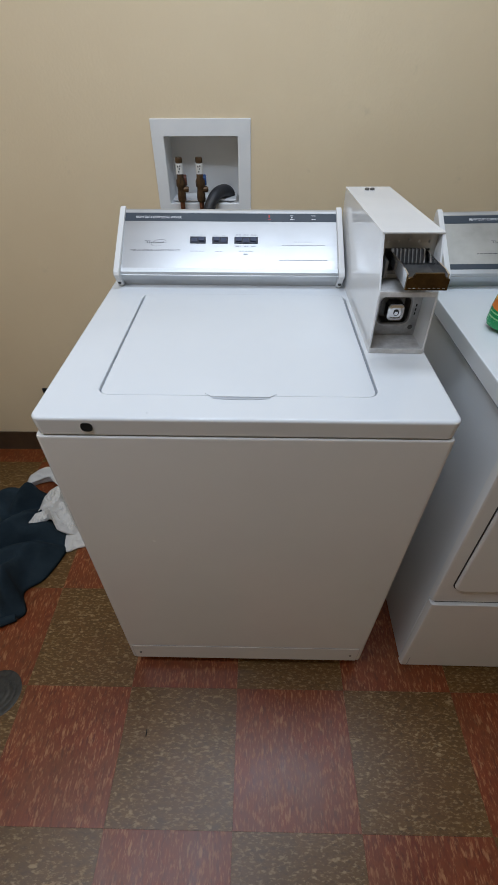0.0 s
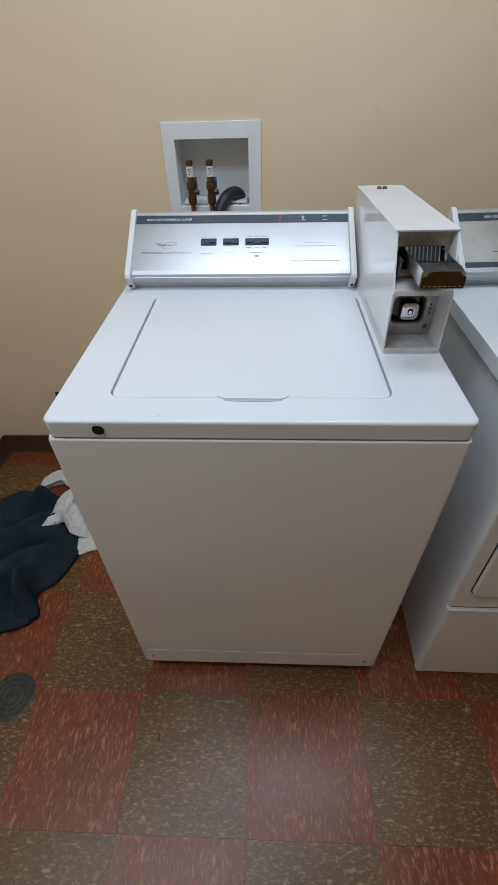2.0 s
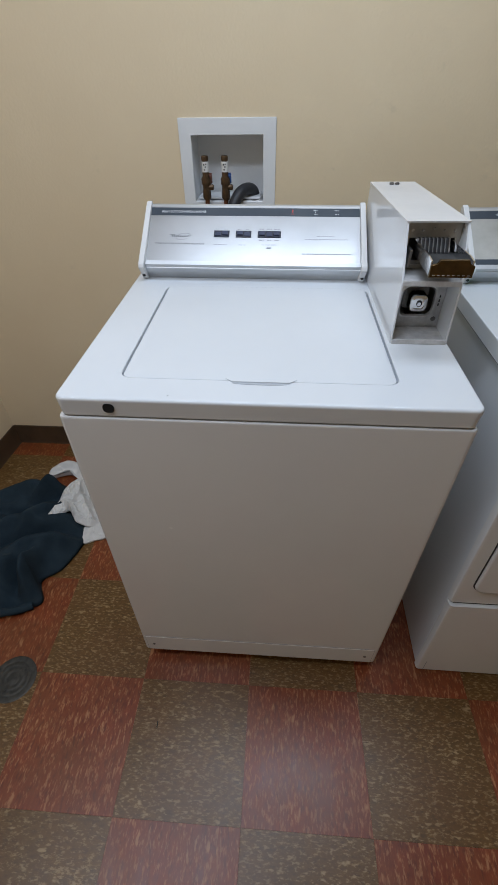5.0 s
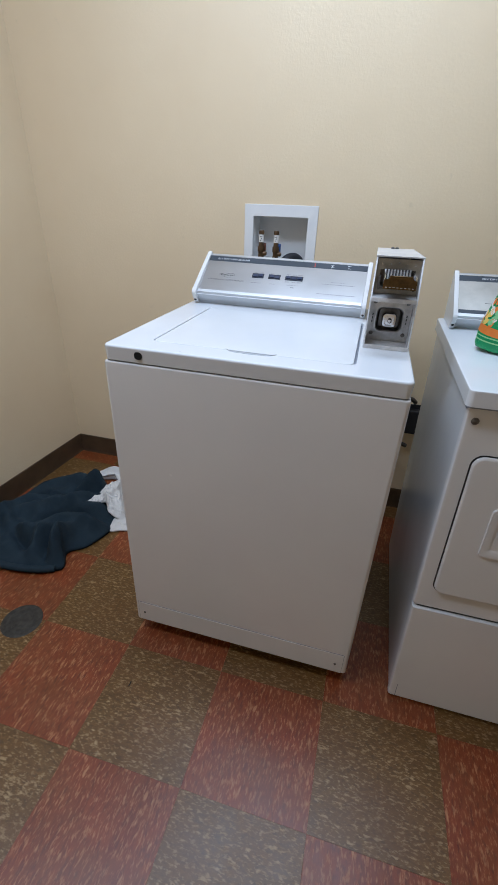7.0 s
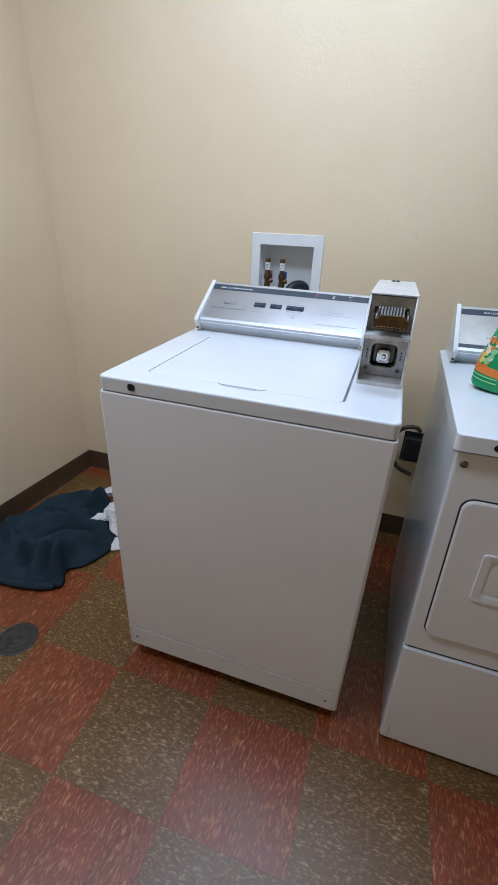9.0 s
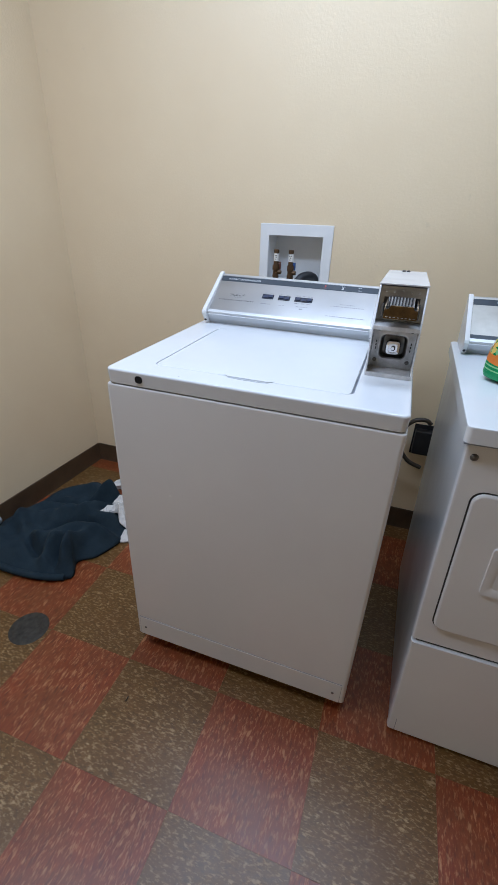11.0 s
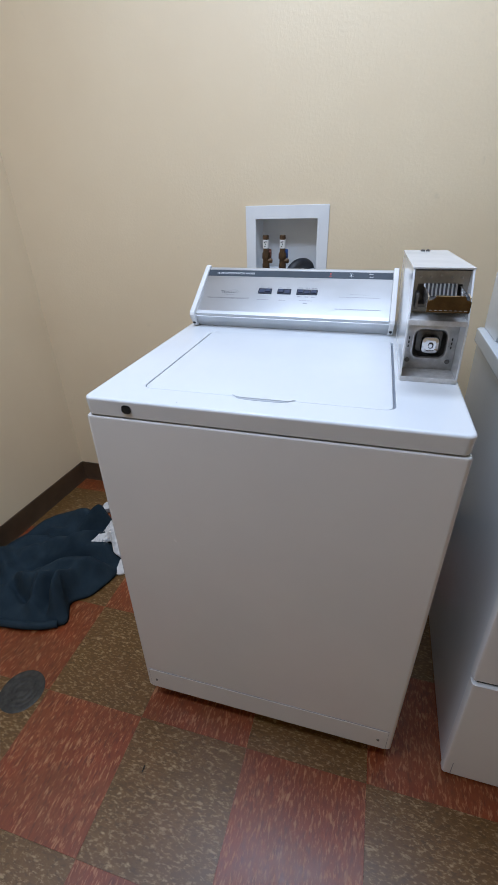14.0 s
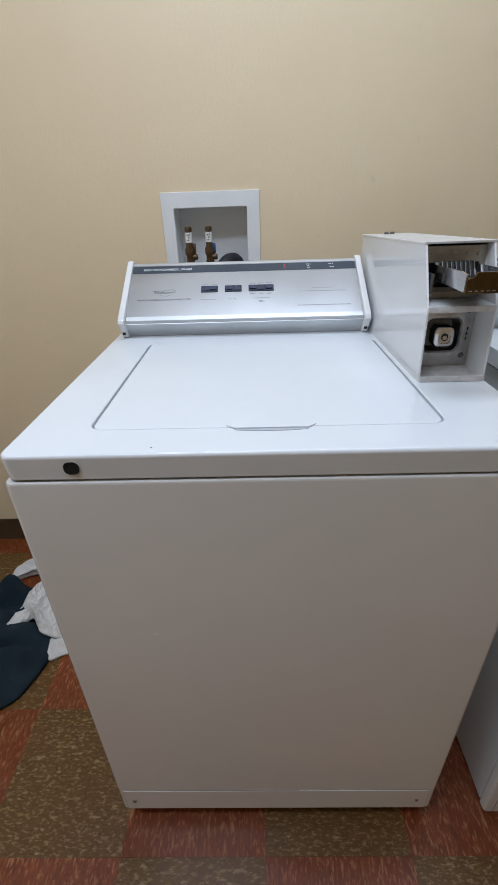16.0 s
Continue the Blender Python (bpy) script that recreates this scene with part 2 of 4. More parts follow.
def box(x0, x1, y0, y1, z0, z1, bevel=0.0, steps=2, bm=None):
    b = bmesh.new()
    bmesh.ops.create_cube(b, size=1)
    for v in b.verts:
        v.co = ((x0 + x1) / 2 + v.co.x * (x1 - x0), (y0 + y1) / 2 + v.co.y * (y1 - y0), (z0 + z1) / 2 + v.co.z * (z1 - z0))
    if bevel:
        bmesh.ops.bevel(b, geom=list(b.edges), offset=bevel, segments=steps, affect="EDGES", profile=0.5)
    return add(bm, b) if bm else b


def prism(profile, x0, x1, bevel=0.0, bm=None):
    """A (y, z) outline drawn out from x0 to x1."""
    b = bmesh.new()
    ends = [[b.verts.new((x, y, z)) for y, z in profile] for x in (x0, x1)]
    b.faces.new(ends[0])
    b.faces.new(ends[1][::-1])
    for i in range(len(profile)):
        j = (i + 1) % len(profile)
        b.faces.new((ends[0][i], ends[1][i], ends[1][j], ends[0][j]))
    bmesh.ops.recalc_face_normals(b, faces=b.faces)
    if bevel:
        bmesh.ops.bevel(b, geom=list(b.edges), offset=bevel, segments=2, affect="EDGES", profile=0.5)
    return add(bm, b) if bm else b


def rounded(x0, x1, y0, y1, r, n=6):
    """Points of a rounded rectangle, anticlockwise."""
    out = []
    for cx, cy, a0 in ((x1 - r, y1 - r, 0), (x0 + r, y1 - r, 90), (x0 + r, y0 + r, 180), (x1 - r, y0 + r, 270)):
        for i in range(n + 1):
            a = radians(a0 + 90 * i / n)
            out.append((cx + r * math.cos(a), cy + r * math.sin(a)))
    return out


def stack(loops, cap_first=True, cap_last=True):
    """Skins loops of equally many points, one after another."""
    b = bmesh.new()
    rings = [[b.verts.new(p) for p in loop] for loop in loops]
    for lo, hi in zip(rings, rings[1:]):
        for i in range(len(lo)):
            j = (i + 1) % len(lo)
            b.faces.new((lo[i], lo[j], hi[j], hi[i]))
    if cap_first:
        b.faces.new(rings[0][::-1])
    if cap_last:
        b.faces.new(rings[-1])
    return b


def slab(x0, x1, y0, y1, z0, z1, r, edge=0.004, n=6):
    """A flat plate with rounded corners and a softened upper edge."""
    loops = []
    for inset, z in ((0, z0), (0, z1 - edge), (edge * 0.3, z1 - edge * 0.3), (edge, z1)):
        loops.append([(x, y, z) for x, y in rounded(x0 + inset, x1 - inset, y0 + inset, y1 - inset, max(r - inset, 0.0005), n)])
    return stack(loops)


def turned(profile, centre, axis="z", sides=24, squash=1.0):
    """A turned body from (radius, height) pairs about an axis through centre."""
    loops = []
    for r, hgt in profile:
        ring = []
        for i in range(sides):
            a = 2 * math.pi * i / sides
            u, v = r * math.cos(a), r * math.sin(a) * squash
            ring.append({"z": (u, v, hgt), "y": (u, -hgt, v), "x": (hgt, u, v)}[axis])
        loops.append([(centre[0] + p[0], centre[1] + p[1], centre[2] + p[2]) for p in ring])
    return stack(loops)


def smooth_line(points, steps=8):
    """A soft line through the points (Catmull-Rom)."""
    pts = [Vector(p) for p in points]
    pts = [2 * pts[0] - pts[1], *pts, 2 * pts[-1] - pts[-2]]
    out = []
    for a, b, c, d in zip(pts, pts[1:], pts[2:], pts[3:]):
        for i in range(steps):
            t = i / steps
            out.append(0.5 * (2 * b + (c - a) * t + (2 * a - 5 * b + 4 * c - d) * t * t + (3 * b - a - 3 * c + d) * t ** 3))
    return out + [pts[-2]]


def tube(points, radius, sides=12, steps=8, ribs=0.0):
    line = smooth_line(points, steps)
    loops, side = [], Vector((0, 0, 1))
    for i, p in enumerate(line):
        way = (line[min(i + 1, len(line) - 1)] - line[max(i - 1, 0)]).normalized()
        side = (side - way * side.dot(way)).normalized()
        other = way.cross(side)
        r = radius * (1 + (ribs if i % 2 else 0))
        loops.append([p + r * (math.cos(a) * side + math.sin(a) * other) for a in (2 * math.pi * k / sides for k in range(sides))])
    return stack(loops)


def lettering(name, text, size, m, material, parent, width=None):
    """Words laid flat in the plane of m (x along, y up), as a mesh."""
    cu = bpy.data.curves.new(name, "FONT")
    cu.body, cu.size, cu.extrude = text, size, 0.0001
    tmp = bpy.data.objects.new(name, cu)
    scene.collection.objects.link(tmp)
    me = bpy.data.meshes.new_from_object(tmp.evaluated_get(bpy.context.evaluated_depsgraph_get()))
    bpy.data.objects.remove(tmp)
    b = bmesh.new()
    b.from_mesh(me)
    bpy.data.meshes.remove(me)
    if width:
        got = max(v.co.x for v in b.verts) - min(v.co.x for v in b.verts)
        for v in b.verts:
            v.co.x *= width / got
    b.transform(m)
    return part(name, b, material, parent, smooth=False)


# ---- room ----
WALL_Y, LEFT_X, TILE = 0.940, -0.853, 0.3048
SLANT = math.tan(radians(3.6))


def back_wall():
    b = box(-1.05, 0.072, WALL_Y, 1.09, 0, 2.45)
    box(0.320, 2.5, WALL_Y, 1.09, 0, 2.45, bm=b)
    box(0.072, 0.320, WALL_Y, 1.09, 0, 0.985, bm=b)
    box(0.072, 0.320, WALL_Y, 1.09, 1.212, 2.45, bm=b)
    box(0.072, 0.320, 1.06, 1.09, 0.985, 1.212, bm=b)
    bmesh.ops.remove_doubles(b, verts=b.verts, dist=0.0001)
    tagged(part("wall_north", b, WALL, smooth=False), "cream painted wall with a light knockdown texture", "wall", kind="structure")


def flat_wall(name, corners, label, paint):
    """A wall 0.12 m thick that stands on the line between two plan points; its inner face is on that line."""
    (ax, ay), (bx, by) = corners
    way = Vector((bx - ax, by - ay, 0)).normalized()
    out = Vector((way.y, -way.x, 0)) * 0.12
    pts = [Vector((ax, ay, 0)), Vector((bx, by, 0)), Vector((bx, by, 0)) + out, Vector((ax, ay, 0)) + out]
    b = stack([[(p.x, p.y, z) for p in pts] for z in (0, 2.45)])
    tagged(part(name, b, paint, smooth=False), label, "wall", kind="structure")


SOUTH = -1.75
back_wall()
flat_wall("wall_west", ((LEFT_X + SLANT * 0.06, WALL_Y + 0.06), (LEFT_X - SLANT * (WALL_Y - SOUTH), SOUTH)), "cream painted side wall with faint scuffs near the floor", WALL)
flat_wall("wall_south", ((LEFT_X - SLANT * (WALL_Y - SOUTH), SOUTH), (2.4, SOUTH)), "plain cream painted wall out of view, toned for bounced light", UNSEEN_WALL)
flat_wall("wall_east", ((2.4, SOUTH), (2.4, WALL_Y)), "plain cream painted wall out of view, toned for bounced light", UNSEEN_WALL)
tagged(part("ceiling", box(-1.2, 2.55, SOUTH - 0.15, 1.1, 2.45, 2.55), CEILING, smooth=False), "plain white painted ceiling", "ceiling", kind="structure")
floor = tagged(part("floor", box(-1.2, 2.55, SOUTH - 0.15, 1.1, -0.10, -0.0035), SUBFLOOR, smooth=False), "checkered floor of red and olive flecked vinyl tiles", "floor", kind="structure")


def base_strip(line):
    """A cove base 0.1 m high along a plan line, with a soft toe at the floor."""
    (ax, ay), (bx, by) = line
    way = Vector((bx - ax, by - ay, 0)).normalized()
    inward = Vector((-way.y, way.x, 0))
    profile = ((0.0005, 0.0), (0.010, 0.0), (0.009, 0.004), (0.007, 0.012), (0.006, 0.024), (0.006, 0.094), (0.003, 0.100), (0.0005, 0.100))
    return stack([[(p.x + inward.x * o, p.y + inward.y * o, z) for o, z in profile] for p in (Vector((ax, ay, 0)), Vector((bx, by, 0)))])


tagged(part("baseboard", base_strip(((2.4, WALL_Y), (LEFT_X + 0.003, WALL_Y))), BASE), "dark brown vinyl cove base along the wall", "baseboard", kind="structure")
tagged(part("baseboard", base_strip(((LEFT_X, WALL_Y - 0.007), (LEFT_X - SLANT * (WALL_Y - SOUTH), SOUTH))), BASE), "dark brown vinyl cove base along the side wall", "baseboard", kind="structure")


# ---- washer ----
WX0, WX1, WZ, SEAM = 0.008, 0.667, 0.943, 0.908
DEPTH = 0.655


def fascia(owner, x0, x1, yf, z0, face, striped_foot, washer):
    """A control console: two end caps, a reclined face with its stripe and a rail below."""
    yk, zk, yt, zt = yf - 0.030, z0 + 0.034, yf + 0.124, z0 + 0.137
    cap = [(yf - 0.004, z0), (yk, zk), (yk + 0.004, zk + 0.009), (yt - 0.004, zt), (yt + 0.006, zt + 0.003), (yt + 0.012, zt - 0.004), (yt + 0.012, z0)]
    for a, b_ in ((x0, x0 + 0.013), (x1 - 0.013, x1)):
        c = part("end_cap", prism(cap, a, b_, 0.0025), ENAMEL, owner, "white moulded end cap")
        mid = (a + b_) / 2
        part("screw", turned([(0.0001, 0.003), (0.0035, 0.003), (0.004, 0.0)], (mid, yf - 0.012, z0 + 0.012), "y", 12), DARK, c, "dark screw head")
    body = [(yf + 0.006, z0), (yf - 0.015, zk - 0.004), (yf - 0.010, zk + 0.002), (yt - 0.004, zt - 0.006), (yt + 0.008, zt - 0.004), (yt + 0.010, z0)]
    part("console_body", prism(body, x0 + 0.013, x1 - 0.013), RAIL, owner, "grey aluminium console body")
    # The face lies on the reclined plane: u along x, v up the slope.
    low, high = Vector((0, yf - 0.010, zk + 0.002)), Vector((0, yt - 0.004, zt - 0.006))
    slope = (high - low).normalized()
    normal = Vector((1, 0, 0)).cross(slope)
    span = (high - low).length

    def on_face(u, v, lift):
        o = Vector((x0 + 0.013 + u, low.y, low.z)) + slope * v + normal * lift
        return Matrix(((1, slope.x, normal.x, o.x), (0, slope.y, normal.y, o.y), (0, slope.z, normal.z, o.z), (0, 0, 0, 1)))

    def plate(u0, u1, v0, v1, lift, thick, r=0.0005, edge=0.0002):
        b = slab(u0, u1, v0, v1, lift, lift + thick, r, edge, 2)
        b.transform(on_face(0, 0, 0))
        return b

    wide = x1 - x0 - 0.026
    part("control_panel", plate(0.0005, wide - 0.0005, 0.006, span - 0.003, 0.0, 0.0012), face, owner, "brushed silver control panel")
    part("stripe", plate(0.0008, wide - 0.0008, span - 0.028, span - 0.006, 0.0014, 0.0003), STRIPE, owner, "dark slate blue stripe")
    part("lower_rail", prism([(low.y - 0.004, low.z - 0.004), (low.y - 0.0055, low.z + 0.002), (low.y + 0.002, low.z + 0.0085), (low.y + 0.006, low.z + 0.004)], x0 + 0.014, x1 - 0.014), RAIL, owner, "bright aluminium rail")
    if striped_foot:
        part("stripe", plate(0.0008, wide - 0.0008, 0.010, 0.024, 0.0014, 0.0003), STRIPE, owner, "dark slate blue stripe")
    return on_face, plate, wide, span


washer = thing("washing_machine", ((WX0 + WX1) / 2, 0.33, 0), "white enamelled top-loading coin washer with silver console", "washing machine")


def cabinet_shell(x0, x1, y0, y1, z0, z1, r, brow=0.0006):
    rows = ((0.0006, z0), (0.0, z0 + 0.001), (0.0, z1 - brow), (brow * 0.3, z1 - brow * 0.3), (brow, z1))
    return stack([[(x, y, z) for x, y in rounded(x0 + i, x1 - i, y0 + i, y1 - i, r - i * 0.5, 4)] for i, z in rows])


part("cabinet", cabinet_shell(WX0 - 0.003, WX1 + 0.001, -0.003, DEPTH, 0.049, SEAM - 0.003, 0.010, 0.0045), ENAMEL, washer, "white enamelled steel cabinet")
part("toe_seam", box(WX0 + 0.0085, WX1 - 0.0125, -0.0034, 0.0, 0.051, 0.1284), GROOVE, washer, "thin grey seam round the toe panel", smooth=False)
toe = part("toe_panel", box(WX0 + 0.0095, WX1 - 0.0135, -0.0042, 0.0, 0.0495, 0.1260, 0.0004, 1), ENAMEL, washer, "white toe panel")
for x in (WX0 + 0.028, WX1 - 0.034):
    part("screw", turned([(0.0001, 0.002), (0.003, 0.002), (0.004, 0.0)], (x, -0.0042, 0.084), "y", 12), DARK_STEEL, toe, "small dark screw")
part("seam_gasket", box(WX0 + 0.006, WX1 - 0.007, 0.0045, DEPTH - 0.01, SEAM - 0.006, SEAM + 0.002), GROOVE, washer, "grey seam under the worktop", smooth=False)
for foot_x, low in ((WX0 + 0.05, -0.0034), (WX1 - 0.05, 0.0)):
    for y in (0.05, DEPTH - 0.05):
        part("foot", turned([(0.020, low), (0.022, low + 0.004), (0.020, low + 0.014), (0.008, low + 0.016), (0.008, 0.0505)], (foot_x, y, 0), "z", 16), RUBBER, washer, "black rubber levelling foot")

LID = (0.100, 0.549, 0.064, 0.447)


def worktop():
    x0, x1, y0, y1 = WX0, WX1, -0.003, DEPTH
    loops = []
    for inset, z in ((0.003, SEAM), (0.0022, SEAM + 0.001), (0.0, WZ - 0.006), (0.0010, WZ - 0.0026), (0.0030, WZ - 0.0008), (0.006, WZ)):
        loops.append([(x, y, z) for x, y in rounded(x0 + inset, x1 - inset, y0 + inset, y1 - inset, 0.015 - inset * 0.8, 6)])
    for grow, z in ((0.0060, WZ), (0.0045, WZ - 0.0012), (0.0040, WZ - 0.010)):
        loops.append([(x, y, z) for x, y in rounded(LID[0] - grow, LID[1] + grow, LID[2] - grow, LID[3] + grow, 0.016 + grow, 6)])
    return stack(loops, cap_first=False, cap_last=False)


part("worktop", worktop(), COOL_LIT_ENAMEL, washer, "glossy white enamelled worktop")
part("lid_gasket", slab(LID[0] - 0.006, LID[1] + 0.006, LID[2] - 0.006, LID[3] + 0.006, WZ - 0.016, WZ - 0.007, 0.02), GROOVE, washer, "grey gasket in the lid groove")


def lid_mesh():
    loops = []
    for inset, z in ((0.0, WZ - 0.007), (0.0, WZ - 0.003), (0.0012, WZ - 0.0006), (0.005, WZ + 0.0006), (0.05, WZ + 0.0016)):
        loops.append([(x, y, z + 0.0012) for x, y in rounded(LID[0] + inset, LID[1] - inset, LID[2] - 0.0068 + inset, LID[3] + 0.0055 - inset, max(0.016 - inset, 0.004), 6)])
    return stack(loops)


lid = part("lid", lid_mesh(), COOL_LIT_ENAMEL, washer, "closed white lid with rounded corners")


def finger_lip():
    """The lid's grip: a lip that runs out over a shallow scoop."""
    xa, xb = 0.272, 0.388
    prof = [(xa, LID[2] - 0.002), (xa + 0.012, LID[2] - 0.0105), (xb - 0.012, LID[2] - 0.0105), (xb, LID[2] - 0.002)]
    return stack([[(x, y, z) for x, y in prof] for z in (WZ + 0.0006, WZ + 0.0024)])


part("lid_grip", finger_lip(), COOL_LIT_ENAMEL, lid, "shallow finger grip")
# Flat oval on the worktop; the scoop's shade is colour only.
part("grip_recess", stack([[(0.330 + 0.047 * k * math.cos(a), LID[2] - 0.0115 + 0.0050 * k * math.sin(a) * 1.0, z) for a in (2 * math.pi * i / 28 for i in range(28))] for k, z in ((1.0, WZ - 0.004), (1.0, WZ + 0.0005), (0.96, WZ + 0.0008))]), RECESS_SHADE, lid, "pale grey oval for the shade in the finger recess")
part("lock_hole", stack([[(x, y, z) for x, z in rounded(0.0850 + i, 0.1030 - i, SEAM + 0.0090 + i, SEAM + 0.0255 - i, 0.0065 - i * 0.5, 5)] for i, y in ((0.0, -0.0022), (0.0, -0.0036), (0.0008, -0.0038), (0.0018, -0.0032))]), HOLE, washer, "black rounded hole in the worktop apron")
part("paint_chip", slab(0.1865, 0.1882, 0.0105, 0.0120, WZ - 0.001, WZ + 0.0006, 0.001, 0.0003), DARK, washer, "tiny dark paint chip")

on_face, plate, wide, span = fascia(washer, 0.026, 0.553, 0.500, WZ, BRUSHED, False, True)
lettering("lettering", "HEAVY DUTY COMMERCIAL WASHER", 0.0088, on_face(0.026, span - 0.0205, 0.0019), PALE_PRINT, washer, 0.108)
lettering("lettering", "WORLD LEADER IN LAUNDRY PRODUCTS", 0.0062, on_face(0.018, 0.0535, 0.0014), PRINT, washer, 0.117)


def bars(name, rows, material, owner, plate_, lift=0.0013):
    for u0, u1, v, tall in rows:
        b = bmesh.new()
        u = u0
        while u < u1:
            w = min(0.004 + 0.006 * random.random(), u1 - u)
            add(b, plate_(u, u + w, v, v + tall, lift, 0.0002))
            u += w + 0.0012
        tagged(part(name, b, material, owner, smooth=False), kind="stuff")


def emblem(owner, place, size):
    """The maker's mark, as a plain swoosh round a wavy stroke."""
    b = bmesh.new()
    line = []
    for k in range(61):
        q = k / 60
        tall = 0.0042 if q < 0.24 else 0.0026
        up = tall * (0.5 - 0.5 * math.cos(2 * math.pi * q * 8.5)) + (0.004 if 0.40 < q < 0.43 or 0.93 < q < 0.96 else 0)
        line.append((0.002 + 0.043 * q + 0.45 * up, up))
    for (ua, va), (ub, vb) in zip(line, line[1:]):
        add(b, stack([[(u * size, v * size, z) for u, v in ((ua, va), (ub, vb), (ub + 0.0016, vb + 0.0017), (ua + 0.0016, va + 0.0017))] for z in (0, 0.0002)]))
    add(b, stack([[(u * size, v * size, z) for u, v in ((0.001, 0.0068), (0.014, 0.0062), (0.014, 0.0072), (0.001, 0.0078))] for z in (0, 0.0002)]))
    ring = []
    for k in range(28):
        a = 2 * math.pi * k / 28
        ring.append((0.034 + 0.016 * math.cos(a) + 0.006 * math.sin(a), 0.002 + 0.009 * math.sin(a)))
    for k in range(25):
        (ua, va), (ub, vb) = ring[k], ring[k + 1]
        add(b, stack([[(u * size, v * size, z) for u, v in ((ua, va), (ub, vb), (ub * 0.955 + 0.034 * 0.045, vb * 0.955), (ua * 0.955 + 0.034 * 0.045, va * 0.955))] for z in (0, 0.0002)]))
    b.transform(place)
    return part("emblem", b, PRINT, owner, "dark maker's emblem", smooth=False)


emblem(washer, on_face(0.050, 0.073, 0.0014), 1.0)
for u0, u1, keys, up in ((0.157, 0.194, 2, (0, 1)), (0.209, 0.246, 2, (1, 0)), (0.261, 0.316, 3, (1, 0, 1))):
    sw = part("switch_bank", plate(u0, u1, 0.074, 0.0915, 0.0008, 0.002, 0.001, 0.0005), SWITCH, washer, "dark rocker switch bank")
    w = (u1 - u0 - 0.004) / keys
    for k in range(keys):
        a = u0 + 0.002 + w * k
        part("rocker", plate(a + 0.0015, a + w - 0.0015, 0.0785 - 0.002 * (1 - up[k]), 0.0865 + 0.002 * up[k], 0.0026, 0.0022 + 0.0012 * up[k], 0.001, 0.0008), ROCKER, sw)
bars("small_print", [(0.160, 0.171, 0.0955, 0.0014), (0.180, 0.191, 0.0955, 0.0014), (0.212, 0.222, 0.0955, 0.0014), (0.232, 0.240, 0.0955, 0.0014),
                     (0.264, 0.276, 0.0960, 0.0026), (0.282, 0.294, 0.0960, 0.0026), (0.299, 0.314, 0.0960, 0.0026),
                     (0.264, 0.276, 0.066, 0.0026), (0.284, 0.294, 0.066, 0.0026), (0.301, 0.312, 0.066, 0.0026),
                     (0.158, 0.190, 0.0530, 0.0016), (0.217, 0.234, 0.0530, 0.0016), (0.271, 0.306, 0.0540, 0.0016), (0.283, 0.294, 0.0440, 0.004),
                     (0.400, 0.443, 0.0790, 0.0013), (0.372, 0.472, 0.0700, 0.0016), (0.366, 0.479, 0.0305, 0.0024)], FAINT_PRINT, washer, plate)
bars("indicator_print", [(0.391, 0.401, span - 0.0125, 0.0014), (0.392, 0.402, span - 0.0225, 0.0014), (0.394, 0.397, span - 0.018, 0.003), (0.441, 0.451, span - 0.0125, 0.0014), (0.442, 0.452, span - 0.0225, 0.0014)], PALE_PRINT, washer, plate, 0.0018)
bars("red_indicator", [(0.3405, 0.3435, span - 0.018, 0.0085), (0.339, 0.346, span - 0.0225, 0.0014)], RED_PRINT, washer, plate, 0.0018)


# the machine leans slightly on the uneven floor
washer.rotation_euler = (0, 0.0058, 0)
washer.location = BASES[washer] + Vector((-0.0055, 0, 0.0019))


# ---- coin box on the washer ----
coin = thing("coin_box", (0.611, 0.42, WZ), "white steel coin box with open front compartments standing on the washer", "coin box")
CX0, CX1 = 0.560, 0.661
SIDE = [(0.198, WZ), (0.2065, 1.050), (0.252, 1.134), (0.640, 1.122), (0.640, WZ)]
for a, b_ in ((CX0, CX0 + 0.0035), (CX1 - 0.0035, CX1)):
    part("side_panel", prism(SIDE, a, b_, 0.0009), GLOSS_ENAMEL, coin)
part("top_panel", prism([(0.251, 1.1325), (0.250, 1.1360), (0.641, 1.1240), (0.641, 1.1205)], CX0 - 0.001, CX1 + 0.001, 0.0009), ENAMEL, coin)
part("back_panel", box(CX0 + 0.004, CX1 - 0.004, 0.634, 0.6385, WZ, 1.120, 0.0008), ENAMEL, coin)
part("floor_panel", prism([(0.196, WZ + 0.0005), (0.196, WZ + 0.0095), (0.199, WZ + 0.0095), (0.204, WZ + 0.0055), (0.300, WZ + 0.0055), (0.300, WZ + 0.0005)], CX0 + 0.002, CX1 - 0.002, 0.0008), WORN_WHITE, coin, "scratched white sill")
part("shelf", prism([(0.2055, 1.0455), (0.2065, 1.0545), (0.300, 1.0545), (0.300, 1.0455)], CX0 + 0.002, CX1 - 0.002, 0.0012), WORN_WHITE, coin, "scratched white shelf between the compartments")
for x in (0.6005, 0.6125):
    part("bolt", turned([(0.0052, 0.0), (0.0052, 0.004), (0.0030, 0.0055), (0.0001, 0.0056)], (x, 0.600, 1.1242), "z", 10), DARK_STEEL, coin, "worn bolt head on the top")
LX, LZ = 0.6105, 0.998


